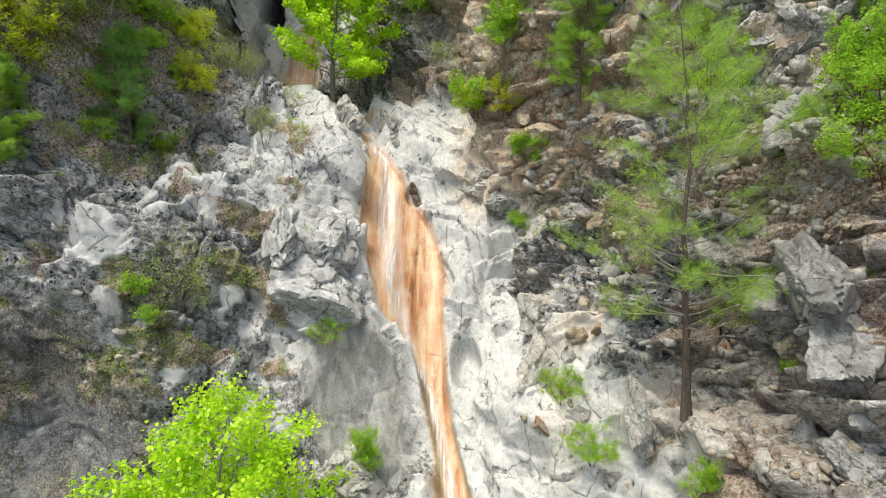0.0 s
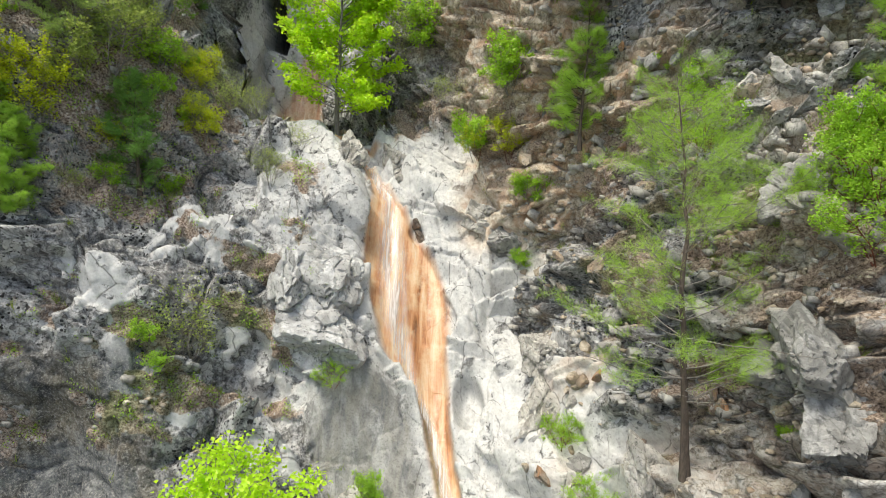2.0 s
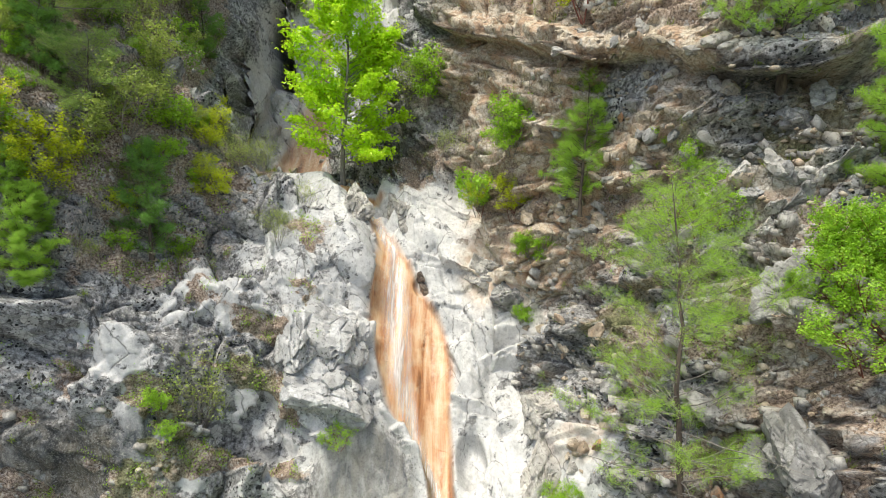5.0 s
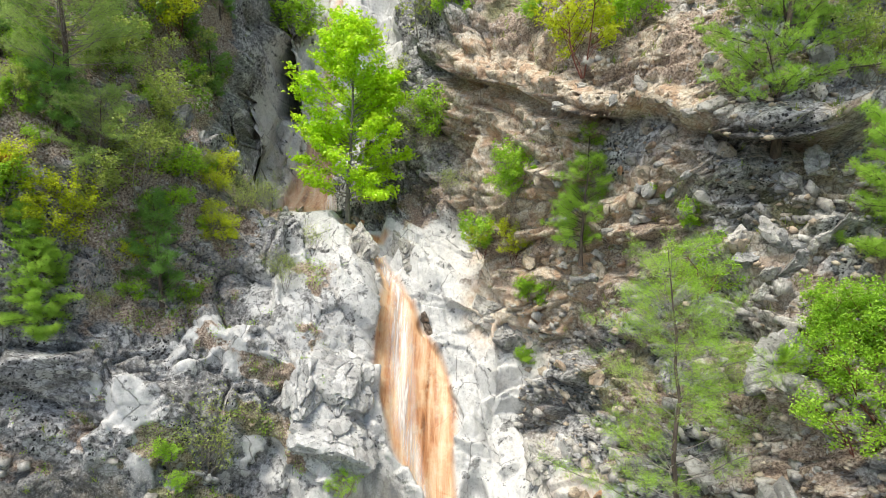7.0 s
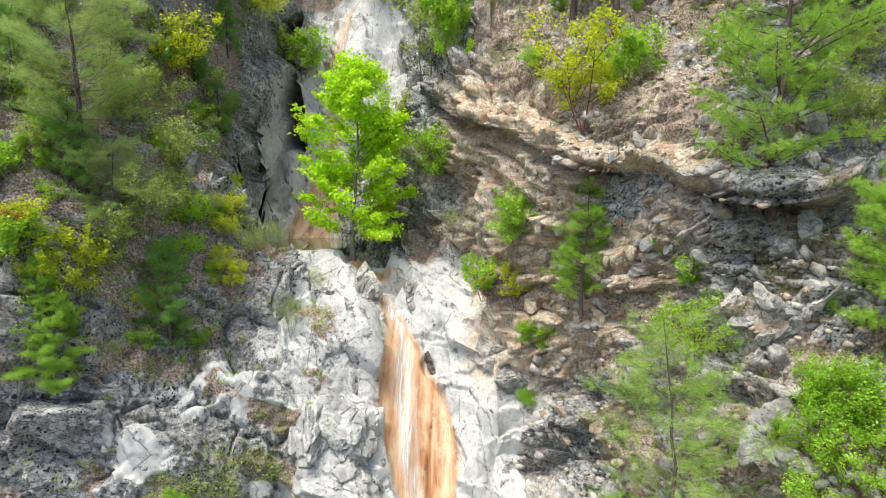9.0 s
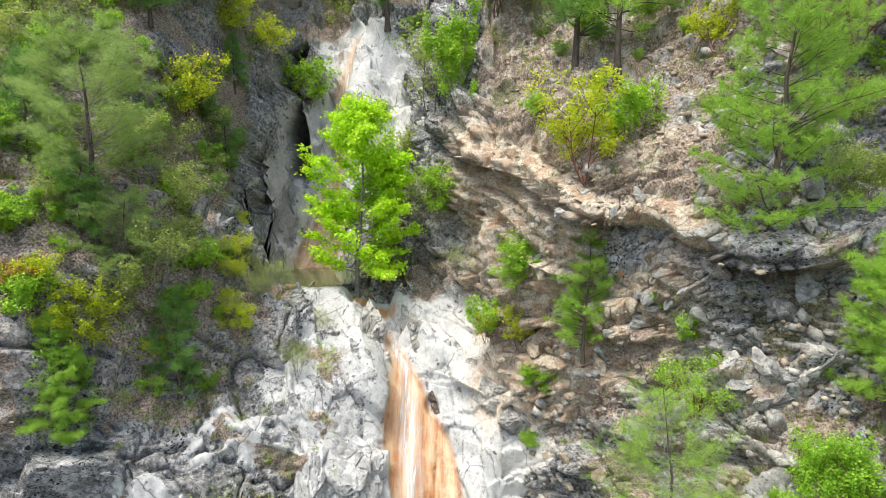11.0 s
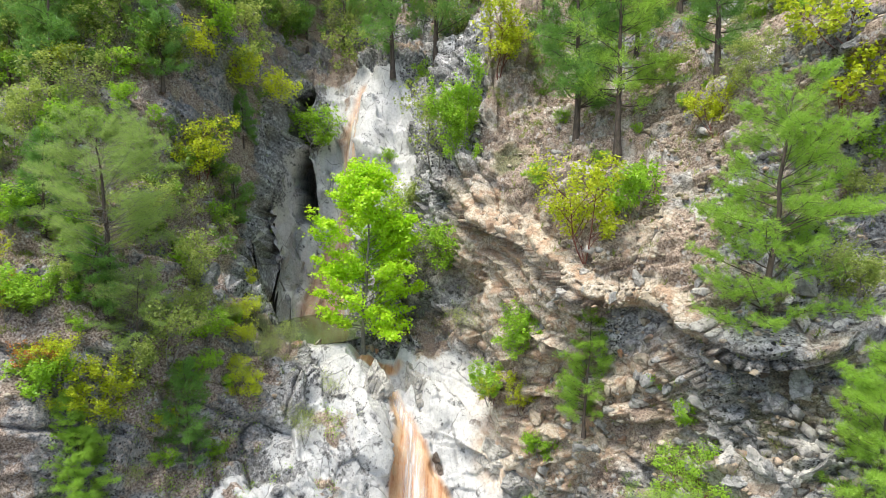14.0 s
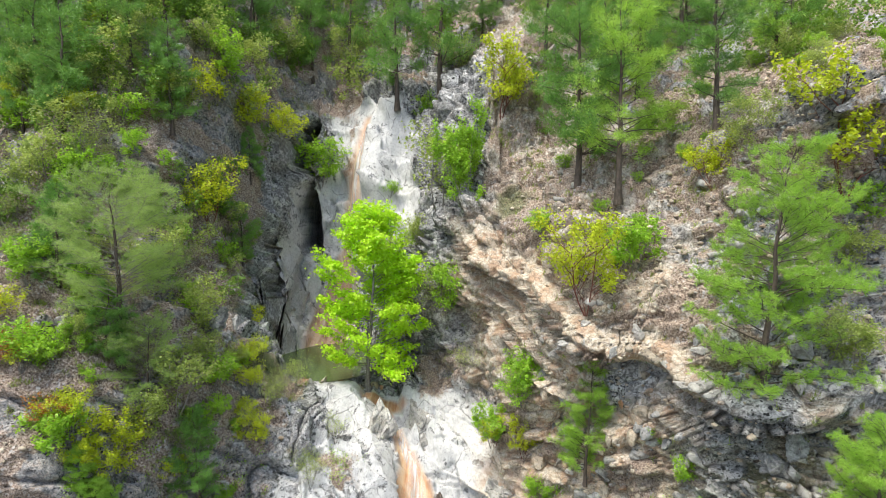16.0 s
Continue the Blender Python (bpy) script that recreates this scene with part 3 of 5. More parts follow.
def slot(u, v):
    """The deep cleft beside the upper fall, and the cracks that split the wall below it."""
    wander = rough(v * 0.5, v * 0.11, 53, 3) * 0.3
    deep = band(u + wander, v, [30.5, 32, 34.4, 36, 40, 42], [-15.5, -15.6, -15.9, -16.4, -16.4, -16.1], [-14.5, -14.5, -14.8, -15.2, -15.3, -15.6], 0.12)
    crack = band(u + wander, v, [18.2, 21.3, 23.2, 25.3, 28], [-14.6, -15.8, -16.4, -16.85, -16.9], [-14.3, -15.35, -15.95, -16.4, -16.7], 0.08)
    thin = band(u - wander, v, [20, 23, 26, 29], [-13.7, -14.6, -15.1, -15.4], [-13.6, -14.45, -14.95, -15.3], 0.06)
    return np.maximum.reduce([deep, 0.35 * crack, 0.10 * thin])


def dark_rock_and_shade(u, v):
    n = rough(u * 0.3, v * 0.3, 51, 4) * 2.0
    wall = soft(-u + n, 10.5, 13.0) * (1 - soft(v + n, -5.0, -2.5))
    # cleft and slot are coloured dark to stand in for the shade inside
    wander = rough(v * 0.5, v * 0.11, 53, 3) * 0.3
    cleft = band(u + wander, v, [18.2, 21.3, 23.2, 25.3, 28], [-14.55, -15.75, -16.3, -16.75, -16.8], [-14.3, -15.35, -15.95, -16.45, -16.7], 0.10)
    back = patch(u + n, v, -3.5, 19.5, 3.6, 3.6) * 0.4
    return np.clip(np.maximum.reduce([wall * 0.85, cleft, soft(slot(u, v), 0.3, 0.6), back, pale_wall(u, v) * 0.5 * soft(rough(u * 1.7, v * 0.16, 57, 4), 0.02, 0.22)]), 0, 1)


def hill(u, v, tones=False):
    """The hillside in metres: broad form, then joints, blocks, ledges and flutes raised along its own normal."""
    u, v = np.asarray(u, float), np.asarray(v, float)
    e = 0.35
    p = np.stack(to_world(u, v, broad(u, v)), 1)
    pu = np.stack(to_world(u + e, v, broad(u + e, v)), 1) - np.stack(to_world(u - e, v, broad(u - e, v)), 1)
    pv = np.stack(to_world(u, v + e, broad(u, v + e)), 1) - np.stack(to_world(u, v - e, broad(u, v - e)), 1)
    nrm = np.cross(pu, pv)
    nrm /= np.linalg.norm(nrm, axis=1)[:, None]
    x, y, z = p.T
    st, wh, so = np.maximum(chute(u, v), upper_fall(u, v)), polished(u, v), soil_cover(u, v)
    hard = np.clip(1 - so * 0.6, 0, 1) * np.clip(1 - st * 0.97, 0, 1)
    far = 1 - soft(np.maximum(np.abs(u), np.abs(v - 20) - 20), 60, 120)
    hard, so = hard * far, so * far
    bank = soft(u, 1.0, 4.0)
    hard = hard * (1 - 0.9 * slab(u, v)) * (1 - 0.72 * face(u, v))
    wx, wy, wz = (q + craggy(x * 0.4 + k, y * 0.4, z * 0.4, 3 + k, 3) * 0.7 for k, q in ((0, x), (20, y), (40, z)))
    # tilted frames: steep joints on the near cliff, dipping beds on the far bank
    ja, jb, jc = wx * 0.80 + wz * 0.60, wy, wz * 0.80 - wx * 0.60
    ba, bb, bc = wx * 0.95 + wz * 0.31, wy, wz * 0.95 - wx * 0.31
    sb = bedding(x, y, z)
    strata = bedded(u, v, sb)
    hard = hard * (1 - 0.70 * strata)
    cliff = soft(-u, 4.0, 5.5) * (1 - soft(v, 8, 11))
    tone = np.zeros(len(x))
    for scale, amp, crack, seed, keep in ((3.1, 1.45, 0.55, 11, 0.50), (1.3, 0.56, 0.26, 23, 0.72), (0.5, 0.20, 0.09, 29, 0.85)):
        sx = np.where(bank > 0.5, ba / (scale * 1.25), ja / (scale * 0.75))
        sy = np.where(bank > 0.5, bb / (scale * 1.25), jb / scale)
        sz = np.where(bank > 0.5, bc / (scale * 0.48), jc / (scale * 1.35))
        gap, a, b, c, lx, ly, lz = blocks(sx, sy, sz, seed)
        d = (a - 0.5) * amp + (lx * (b - 0.5) + ly * (c - 0.5) + lz * (b + c - 0.7)) * amp * 1.3 - crack * (1 - soft(gap, 0.0, 0.09))
        d = d + wh * crack * 0.8 * (1 - soft(gap, 0.0, 0.09))
        d = d * (1 - 0.38 * bank * soft(v, 2, 5)) * (1 - 0.5 * cliff * (scale < 2))
        p = p + nrm * (hard * (1 - np.minimum(keep + 0.25 * soft(v, 26, 32), 0.95) * wh) * d)[:, None]
        tone = tone * 0.55 + (c - 0.5) * (1.0 - 0.5 * (1 - soft(gap, 0.0, 0.1)))
    lump = hard * (1 - wh * 0.8) * craggy(x * 0.8, y * 0.8, z * 0.8, 81, 3, 0.5) * 0.22 + so * craggy(x * 1.2, y * 1.2, z * 1.2, 87, 4, 0.6) * 0.5
    crease = np.abs(craggy(x * 0.9 + z * 0.5, y * 0.9, z * 0.9 - x * 0.5, 83, 4, 0.6))
    lump = lump + hard * (1 - wh * 0.92) * (0.20 - np.minimum(crease, 0.5)) * 0.38
    lump = lump + pale_wall(u, v) * rough(u * 1.1, v * 0.13, 59, 4) * 1.1
    flute = rough(u * 0.40 + v * 0.16, v * 0.16, 67, 3)
    wh = wh * (1 - slab(u, v))
    lump = lump + wh * (1 - st) * flute * 0.9
    fold = (u * 0.55 + v * 0.83 + rough(u * 0.22, v * 0.22, 63, 3) * 2.4) / 3.1
    lump = lump + wh * (1 - st) * 0.55 * ((fold - np.floor(fold)) ** 2.2 - 0.3)
    rib = (u * 0.77 + v * 0.64 + rough(u * 0.3, v * 0.3, 65, 3) * 0.9) / 0.95
    lump = lump + patch(u, v, -7.2, 8.2, 2.6, 4.4, 25) * 0.45 * ((rib - np.floor(rib)) ** 1.5 - 0.4)
    lump = lump + 0.40 * patch(u, v, -3.7, -6.6, 2.3, 4.3, 14, 0.3)
    lump = lump - 1.1 * patch(u, v, 1.05, -4.4, 0.6, 1.4, 0, 0.4) - 0.6 * patch(u, v, -1.65, 5.7, 0.35, 0.6, 20, 0.4)
    lump = lump - st * 0.30 + st * rough(u * 1.2, v * 0.12, 69, 3) * 0.20
    lump = lump + far * (1 - np.maximum(st, slab(u, v)) * 0.9) * craggy(x * 3.2, y * 3.2, z * 3.2, 91, 2, 0.6) * (0.02 + 0.05 * hard * (1 - wh))
    shelf, beds = np.floor(sb / 0.62), np.floor(sb / 0.21)
    block = np.floor((x * 0.9 - y * 0.3 + scatter(shelf, shelf * 0, 217) * 9) / 1.7)
    rise = sb / 0.62 - shelf
    joint = (x * 0.9 - y * 0.3 + scatter(shelf, shelf * 0, 217) * 9) / 1.7 - block
    out = (scatter(shelf, block, 219) - 0.5) * 0.75 + (scatter(beds, np.floor(block * 0.5), 221) - 0.5) * 0.26 + 0.36 * rise - 0.42 * (1 - soft(rise, 0.0, 0.14))
    out = out + (0.45 + 0.75 * scatter(block, shelf * 0, 223)) * soft(sb, 15.9, 16.05) * (1 - soft(sb, 16.7, 17.3)) - 0.35 * (1 - soft(joint, 0.0, 0.10)) * soft(sb, 15.9, 16.05) - 0.9 * soft(sb, 15.0, 15.3) * (1 - soft(sb, 15.8, 15.95))
    lump = lump + strata * out * (1 - 0.85 * patch(u, v, 8.5, 8.9, 1.5, 1.2, -30))
    p = p + nrm * lump[:, None]
    p[:, 1] += 7.0 * slot(u, v)
    p[:, 2] = basin(*p.T)
    return (p, tone) if tones else p


def basin(x, y, z):
    """Level floors of the pool and of the little one below it."""
    inside = 1 - soft(np.hypot((x + 11.6) / 4.8, (y - 43.6) / 5.6), 0.86, 1.06)
    sill = 1 - soft(np.hypot((x + 6.0) / 1.6, (y - 36.2) / 1.6), 0.7, 1.1)
    z = np.where((sill > 0) & (z > WATER_Z - 0.55), z * (1 - sill) + (WATER_Z - 0.55) * sill, z)
    z = np.where(inside > 0, np.minimum(z, z * (1 - inside) + (WATER_Z - 1.0) * inside), z)
    rim = soft(x, -13.6, -12.4) * (1 - soft(x, -7.4, -6.2)) * soft(y, 33.5, 35.0) * (1 - soft(y, 38.6, 40.0))
    low = WATER_Z + 0.08 + 0.15 * np.sin(x * 2.1 + 0.6) - 0.25 * np.maximum(0, 37.5 - y)
    z = np.where((rim > 0) & (z > low), z * (1 - rim) + low * rim, z)
    lip = soft(x, -16.5, -15.5) * (1 - soft(x, -8.2, -7.2)) * soft(y, 35.4, 36.7) * (1 - soft(y, 37.5, 38.3))
    crest = WATER_Z + 0.06 + 0.06 * np.sin(x * 2.1 + 0.6)
    return np.maximum(z, np.where((lip > 0) & (z < crest), z * (1 - lip) + crest * lip, z))


def graded(lo, hi, fine_lo, fine_hi, fine, mid_lo, mid_hi, mid):
    """Grid lines: fine in the middle, wider outside, growing to the ends."""
    line = list(np.arange(fine_lo, fine_hi, fine))
    up, down = list(np.arange(fine_hi, mid_hi, mid)), list(np.arange(fine_lo - mid, mid_lo, -mid))[::-1]
    line = down + line + up
    step = mid
    while line[-1] < hi:
        step *= 1.09
        line.append(line[-1] + step)
    step = mid
    while line[0] > lo:
        step *= 1.09
        line.insert(0, line[0] - step)
    return np.array(line)


def mesh_from(name, verts, faces, mats=(), smooth=False):
    """verts (n, 3), faces (m, k) of one size."""
    me = bpy.data.meshes.new(name)
    verts, faces = np.asarray(verts, np.float32), np.asarray(faces, np.int32)
    k = faces.shape[1]
    me.vertices.add(len(verts))
    me.vertices.foreach_set("co", verts.ravel())
    me.loops.add(faces.size)
    me.loops.foreach_set("vertex_index", faces.ravel())
    me.polygons.add(len(faces))
    me.polygons.foreach_set("loop_start", np.arange(0, faces.size, k, dtype=np.int32))
    if smooth:
        me.polygons.foreach_set("use_smooth", np.ones(len(faces), bool))
    for m in mats:
        me.materials.append(m)
    me.update()
    me.validate()
    return me


def grid_faces(nu, nv):
    i, j = np.meshgrid(np.arange(nu - 1), np.arange(nv - 1))
    a = (j * nu + i).ravel()
    return np.stack([a, a + 1, a + 1 + nu, a + nu], 1)


GU = graded(-420, 420, -16, 9, 0.085, -40, 38, 0.25)
GU = np.sort(np.concatenate([GU, (GU[1:] + GU[:-1])[(GU[1:] > 9) & (GU[1:] < 18)] / 2]))
GV = graded(-420, 330, -11.5, 13, 0.085, -18, 64, 0.24)
GV = np.sort(np.concatenate([GV, (GV[1:] + GV[:-1])[(GV[1:] > 13) & (GV[1:] < 27)] / 2]))
gu, gv = [a.ravel() for a in np.meshgrid(GU, GV)]
gp, gtone = hill(gu, gv, True)
ground = new("ground", mesh_from("ground", gp, grid_faces(len(GU), len(GV)), [HILL], True))
tagged(ground, "steep limestone hillside with stained water chute and brown soil", "hillside", kind="structure")
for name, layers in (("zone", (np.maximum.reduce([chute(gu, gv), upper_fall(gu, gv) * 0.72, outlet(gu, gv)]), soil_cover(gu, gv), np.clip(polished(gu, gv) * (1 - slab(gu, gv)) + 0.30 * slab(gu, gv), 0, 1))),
                     ("zone2", (ochre_cover(gu, gv), dark_rock_and_shade(gu, gv), np.clip(rough(gu * 0.3, gv * 0.3, 97, 4) * 2 - 0.35, 0, 0.8) * soil_cover(gu, gv) + algae(gu, gv)))):
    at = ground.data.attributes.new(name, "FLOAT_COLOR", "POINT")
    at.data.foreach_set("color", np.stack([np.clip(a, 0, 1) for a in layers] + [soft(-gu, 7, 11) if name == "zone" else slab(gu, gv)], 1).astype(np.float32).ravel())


at = ground.data.attributes.new("tone", "FLOAT", "POINT")
at.data.foreach_set("value", (gtone * 0.6 + 0.5).astype(np.float32))


def surface(u, v):
    """World place of the hillside at sheet coordinates."""
    return Vector(hill(np.array([u]), np.array([v]))[0])

# ---- builders ----
def part(name, me, parent, label=""):
    ob = new(name, me)
    ob.parent = parent
    if label:
        ob["label"] = label
    return ob


def along(course, f):
    """The place at the share f of a limb's course."""
    k = min(int(f * (len(course) - 1)), len(course) - 2)
    g = f * (len(course) - 1) - k
    return course[k] * (1 - g) + course[k + 1] * g


class Wood:
    """Gathers tapered limbs into one mesh."""

    def __init__(self):
        self.v, self.f, self.n = [], [], 0

    def limb(self, points, radii, sides=6):
        p = np.asarray(points, float)
        t = np.gradient(p, axis=0)
        t /= np.linalg.norm(t, axis=1)[:, None] + 1e-9
        ref = np.array([0.31, 0.95, 0.05]) if abs(t[0][2]) > 0.7 else np.array([0, 0, 1.0])
        s = np.cross(t, ref)
        s /= np.linalg.norm(s, axis=1)[:, None] + 1e-9
        q = np.cross(t, s)
        a = np.linspace(0, 2 * math.pi, sides, endpoint=False)
        ring = (p[:, None] + np.asarray(radii)[:, None, None] * (np.cos(a)[None, :, None] * s[:, None] + np.sin(a)[None, :, None] * q[:, None]))
        k = len(p)
        self.v.append(ring.reshape(-1, 3))
        i, j = np.meshgrid(np.arange(sides), np.arange(k - 1))
        i, j = i.ravel(), j.ravel()
        a0, a1 = self.n + j * sides + i, self.n + j * sides + (i + 1) % sides
        self.f.append(np.stack([a0, a1, a1 + sides, a0 + sides], 1))
        self.n += k * sides

    def mesh(self, name, mat):
        return mesh_from(name, np.concatenate(self.v), np.concatenate(self.f), [mat], True)


def bent(rng, start, way, length, n, droop=0.0, wander=0.08):
    """A limb's course: from start along way, bending by droop (down if negative)."""
    p, d = [np.array(start, float)], np.array(way, float)
    for _ in range(n):
        d = d + rng.normal(0, wander, 3) + np.array([0, 0, droop / n])
        d /= np.linalg.norm(d)
        p.append(p[-1] + d * length / n)
    return np.array(p)


def blades(rng, centres, ways, size, width, spread, count):
    """Needles: count thin triangles round each centre, mostly along its way."""
    c, d = np.repeat(centres, count, 0), np.repeat(ways, count, 0)
    d = d + rng.normal(0, spread, d.shape)
    d /= np.linalg.norm(d, axis=1)[:, None]
    s = np.cross(d, rng.normal(0, 1, d.shape))
    s /= np.linalg.norm(s, axis=1)[:, None] + 1e-9
    ln = size * rng.uniform(0.6, 1.15, (len(c), 1))
    base = c + rng.normal(0, size * 0.22, c.shape)
    v = np.stack([base - s * width * 0.5, base + s * width * 0.5, base + d * ln], 1).reshape(-1, 3)
    return v, np.arange(len(v)).reshape(-1, 3)


def leaves(rng, centres, size, flat=0.5, spread=0.0):
    """Pointed leaves, each a folded pair of triangles, facing mostly up."""
    n = len(centres)
    c = centres + rng.normal(0, 1, (n, 3)) * spread
    nrm = rng.normal(0, 1, (n, 3)) * (1 - flat)
    nrm[:, 2] += flat + 0.2
    nrm /= np.linalg.norm(nrm, axis=1)[:, None]
    d = np.cross(nrm, rng.normal(0, 1, (n, 3)))
    d /= np.linalg.norm(d, axis=1)[:, None] + 1e-9
    s = np.cross(nrm, d)
    z = size * rng.uniform(0.6, 1.2, (n, 1))
    v = np.stack([c - d * z * 0.5, c + s * z * 0.38 + nrm * z * 0.12, c + d * z * 0.55 - nrm * z * 0.08, c - s * z * 0.38 + nrm * z * 0.12], 1).reshape(-1, 3)
    k = np.arange(n) * 4
    return v, np.concatenate([np.stack([k, k + 1, k + 2], 1), np.stack([k, k + 2, k + 3], 1)])


def pine(seed, height, spread, needle, clear=0.25, tufts=7, count=9, lean=(0, 0), trunk_r=None, size=0.26, bare=0.0, step=0.034, thin=0.08, leafy=0, dome=False, bark=None, limbs=None, name="pine_tree"):
    """A tree with one leading stem: limbs in loose whorls, flat boughs of soft tufts (or leaves). Stands at the origin."""
    rng = np.random.default_rng(seed)
    wood, boughs = Wood(), Wood()
    n = 14
    z = np.linspace(0, 1, n)
    sway = np.cumsum(rng.normal(0, 0.012 * height, (n, 2)), 0) * z[:, None]
    line = np.stack([sway[:, 0] + lean[0] * z * height, sway[:, 1] + lean[1] * z * height, z * height - 0.25], 1)
    r0 = trunk_r or height * 0.013 + 0.03
    wood.limb(line, r0 * (1 - z * 0.9) * (1 + 0.5 * np.exp(-z * 18)), 9)
    cs, ws = [], []
    h = clear
    while h < 0.99:
        t = (1 - h) / (1 - clear)
        reach = spread * (0.22 + 0.78 * math.sin(min(1, t * 1.2) * math.pi * 0.60)) * rng.uniform(0.65, 1.12)
        if dome:
            reach = spread * min(1.0, 0.35 + 1.5 * math.sqrt(t * 0.45)) * (1 - 0.35 * max(0.0, t - 0.6)) * rng.uniform(0.75, 1.1)
        base = np.array([np.interp(h, z, line[:, k]) for k in range(3)])
        for _ in range(rng.integers(2, 5)):
            a = rng.uniform(0, 2 * math.pi)
            ln = reach * rng.uniform(0.55, 1.1)
            up = rng.uniform(-0.05, 0.30) + (0.9 if leafy else 0.5) * h
            course = bent(rng, base, (math.cos(a), math.sin(a), up), ln, 5, rng.uniform(-0.1, 0.35), 0.10)
            boughs.limb(course, np.linspace(r0 * 0.24 * (1.1 - h), 0.008, 6), 4)
            if rng.random() < bare and h < clear + 0.35:
                for _ in range(3):
                    f = rng.uniform(0.3, 0.9)
                    p = along(course, f)
                    boughs.limb(bent(rng, p, rng.normal(0, 1, 3), 0.5, 3, 0, 0.3), [0.012, 0.01, 0.008, 0.004], 3)
                continue
            for k in range(max(3, int(tufts * ln / spread * 1.6))):
                f = rng.uniform(0.30, 1.0)
                p = along(course, f)
                b = a + rng.choice((-1, 1)) * rng.uniform(0.2, 1.2)
                tl = rng.uniform(0.4, 1.0) * spread * 0.24 * (1.25 - f * 0.6)
                tw = bent(rng, p, (math.cos(b), math.sin(b), rng.uniform(-0.2, 0.75)), tl, 2, 0.2, 0.12)
                if k % 3 == 0:
                    boughs.limb(tw[[0, 2]], [0.012, 0.005], 3)
                for q in ((0.35, 0.7, 1.0) if leafy else (0.55, 1.0)):
                    cs.append(tw[0] * (1 - q) + tw[2] * q)
                    ws.append(tw[2] - tw[1])
        h += rng.uniform(0.6, 1.4) * step
    cs, ws = np.array(cs), np.array(ws)
    ws /= np.linalg.norm(ws, axis=1)[:, None]
    if leafy:
        c = np.repeat(cs, leafy, 0)
        v, f = leaves(rng, c + rng.normal(0, 1, c.shape) * np.array([0.22, 0.22, 0.13]), size, 0.45)
    else:
        v, f = blades(rng, cs + rng.normal(0, size * 0.28, cs.shape), ws * 0.5 + np.array([0, 0, 0.3]), size, size * thin, 1.0, count * 2)
    thing = new(name)
    part("trunk", wood.mesh(name + "_trunk", bark or PINE_BARK), thing)
    part("branchwork", boughs.mesh(name + "_branchwork", limbs or bark or PINE_BARK), thing)
    part("crown", mesh_from(name + "_crown", v, f, [needle]), thing)
    return thing


def broadleaf(seed, height, spread, leaf, bark, size=0.18, total=6000, stems=1, clear=0.2, name="broadleaf_tree", clump=0.28, open_up=0.5, flat=0.5, twigs=True):
    """A leafy tree or shrub: forking limbs, clumps of single leaves at the ends."""
    rng = np.random.default_rng(seed)
    trunk, ends = Wood(), []
    r0 = (height * 0.011 + 0.02) / math.sqrt(stems)

    def fork(start, way, length, r, depth):
        course = bent(rng, start, way, length, 4, rng.uniform(-0.05, 0.25), 0.11)
        if depth == 0:
            trunk.limb(course, np.linspace(r, r * 0.55, 5), 6)
        elif depth == 1:
            trunk.limb(course[[0, 2, 4]], [r, r * 0.8, r * 0.55], 4)
        elif depth == 2 and twigs:
            trunk.limb(course[[0, 2, 4]], [r, r * 0.75, r * 0.5], 3)
        if depth >= 2:
            for q in range(2, 5):
                ends.append(course[q])
        if depth == 3:
            return
        kids = (6, 4, 3)[depth]
        for k in range(kids):
            f = rng.uniform(0.35 if depth else clear, 1.0) if k else 1.0
            p = along(course, f)
            a = rng.uniform(0, 2 * math.pi)
            d = (course[-1] - course[-2])
            d = d / np.linalg.norm(d)
            side = np.array([math.cos(a), math.sin(a), rng.uniform(-0.15, 0.35)])
            mixd = d * (1 - open_up) + side * open_up * 1.3
            sc = rng.uniform(0.45, 0.7) if depth else rng.uniform(0.38, 0.62)
            fork(p, mixd / np.linalg.norm(mixd), length * sc, r * 0.5, depth + 1)
    for k in range(stems):
        a = rng.uniform(0, 2 * math.pi)
        t = 0.12 if stems == 1 else rng.uniform(0.3, 0.8)
        fork((0.1 * math.cos(a), 0.1 * math.sin(a), -0.2), np.array([math.cos(a) * t, math.sin(a) * t, 1.0]), height * 0.62, r0, 0)
    ends = np.array(ends)
    ext = np.abs(ends[:, :2]).max() + 1e-6
    sx, sz = spread / ext, (height * 0.97) / ends[:, 2].max()
    per = max(1, total // len(ends))
    c = np.repeat(ends, per, 0) + rng.normal(0, 1, (len(ends) * per, 3)) * clump * height * 0.12
    v, f = leaves(rng, c * np.array([sx, sx, sz]), size, flat)
    thing = new(name)
    trunk.v = [q * np.array([sx, sx, sz]) for q in trunk.v]
    part("trunk", trunk.mesh(name + "_trunk", bark), thing)
    part("crown", mesh_from(name + "_crown", v, f, [leaf]), thing)
    return thing


def stand(thing, u, v, turn=0.0, size=1.0, sink=0.1):
    p = surface(u, v)
    thing.matrix_basis = pose(p.x, p.y, p.z - sink, 0, 0, turn) @ Matrix.Scale(size, 4)
    return thing


def plant(stock, rows, **tags):
    """Copies of a stock of alike plants at rows of (u, v, size)."""
    for k, (u, v, s) in enumerate(rows):
        p = surface(u, v)
        ob = copy_thing(stock[k % len(stock)], pose(p.x, p.y - 0.25 * s, p.z - 0.15 * s, 0, 0, (k * 137) % 360) @ Matrix.Scale(s, 4))
        tagged(ob, **tags)

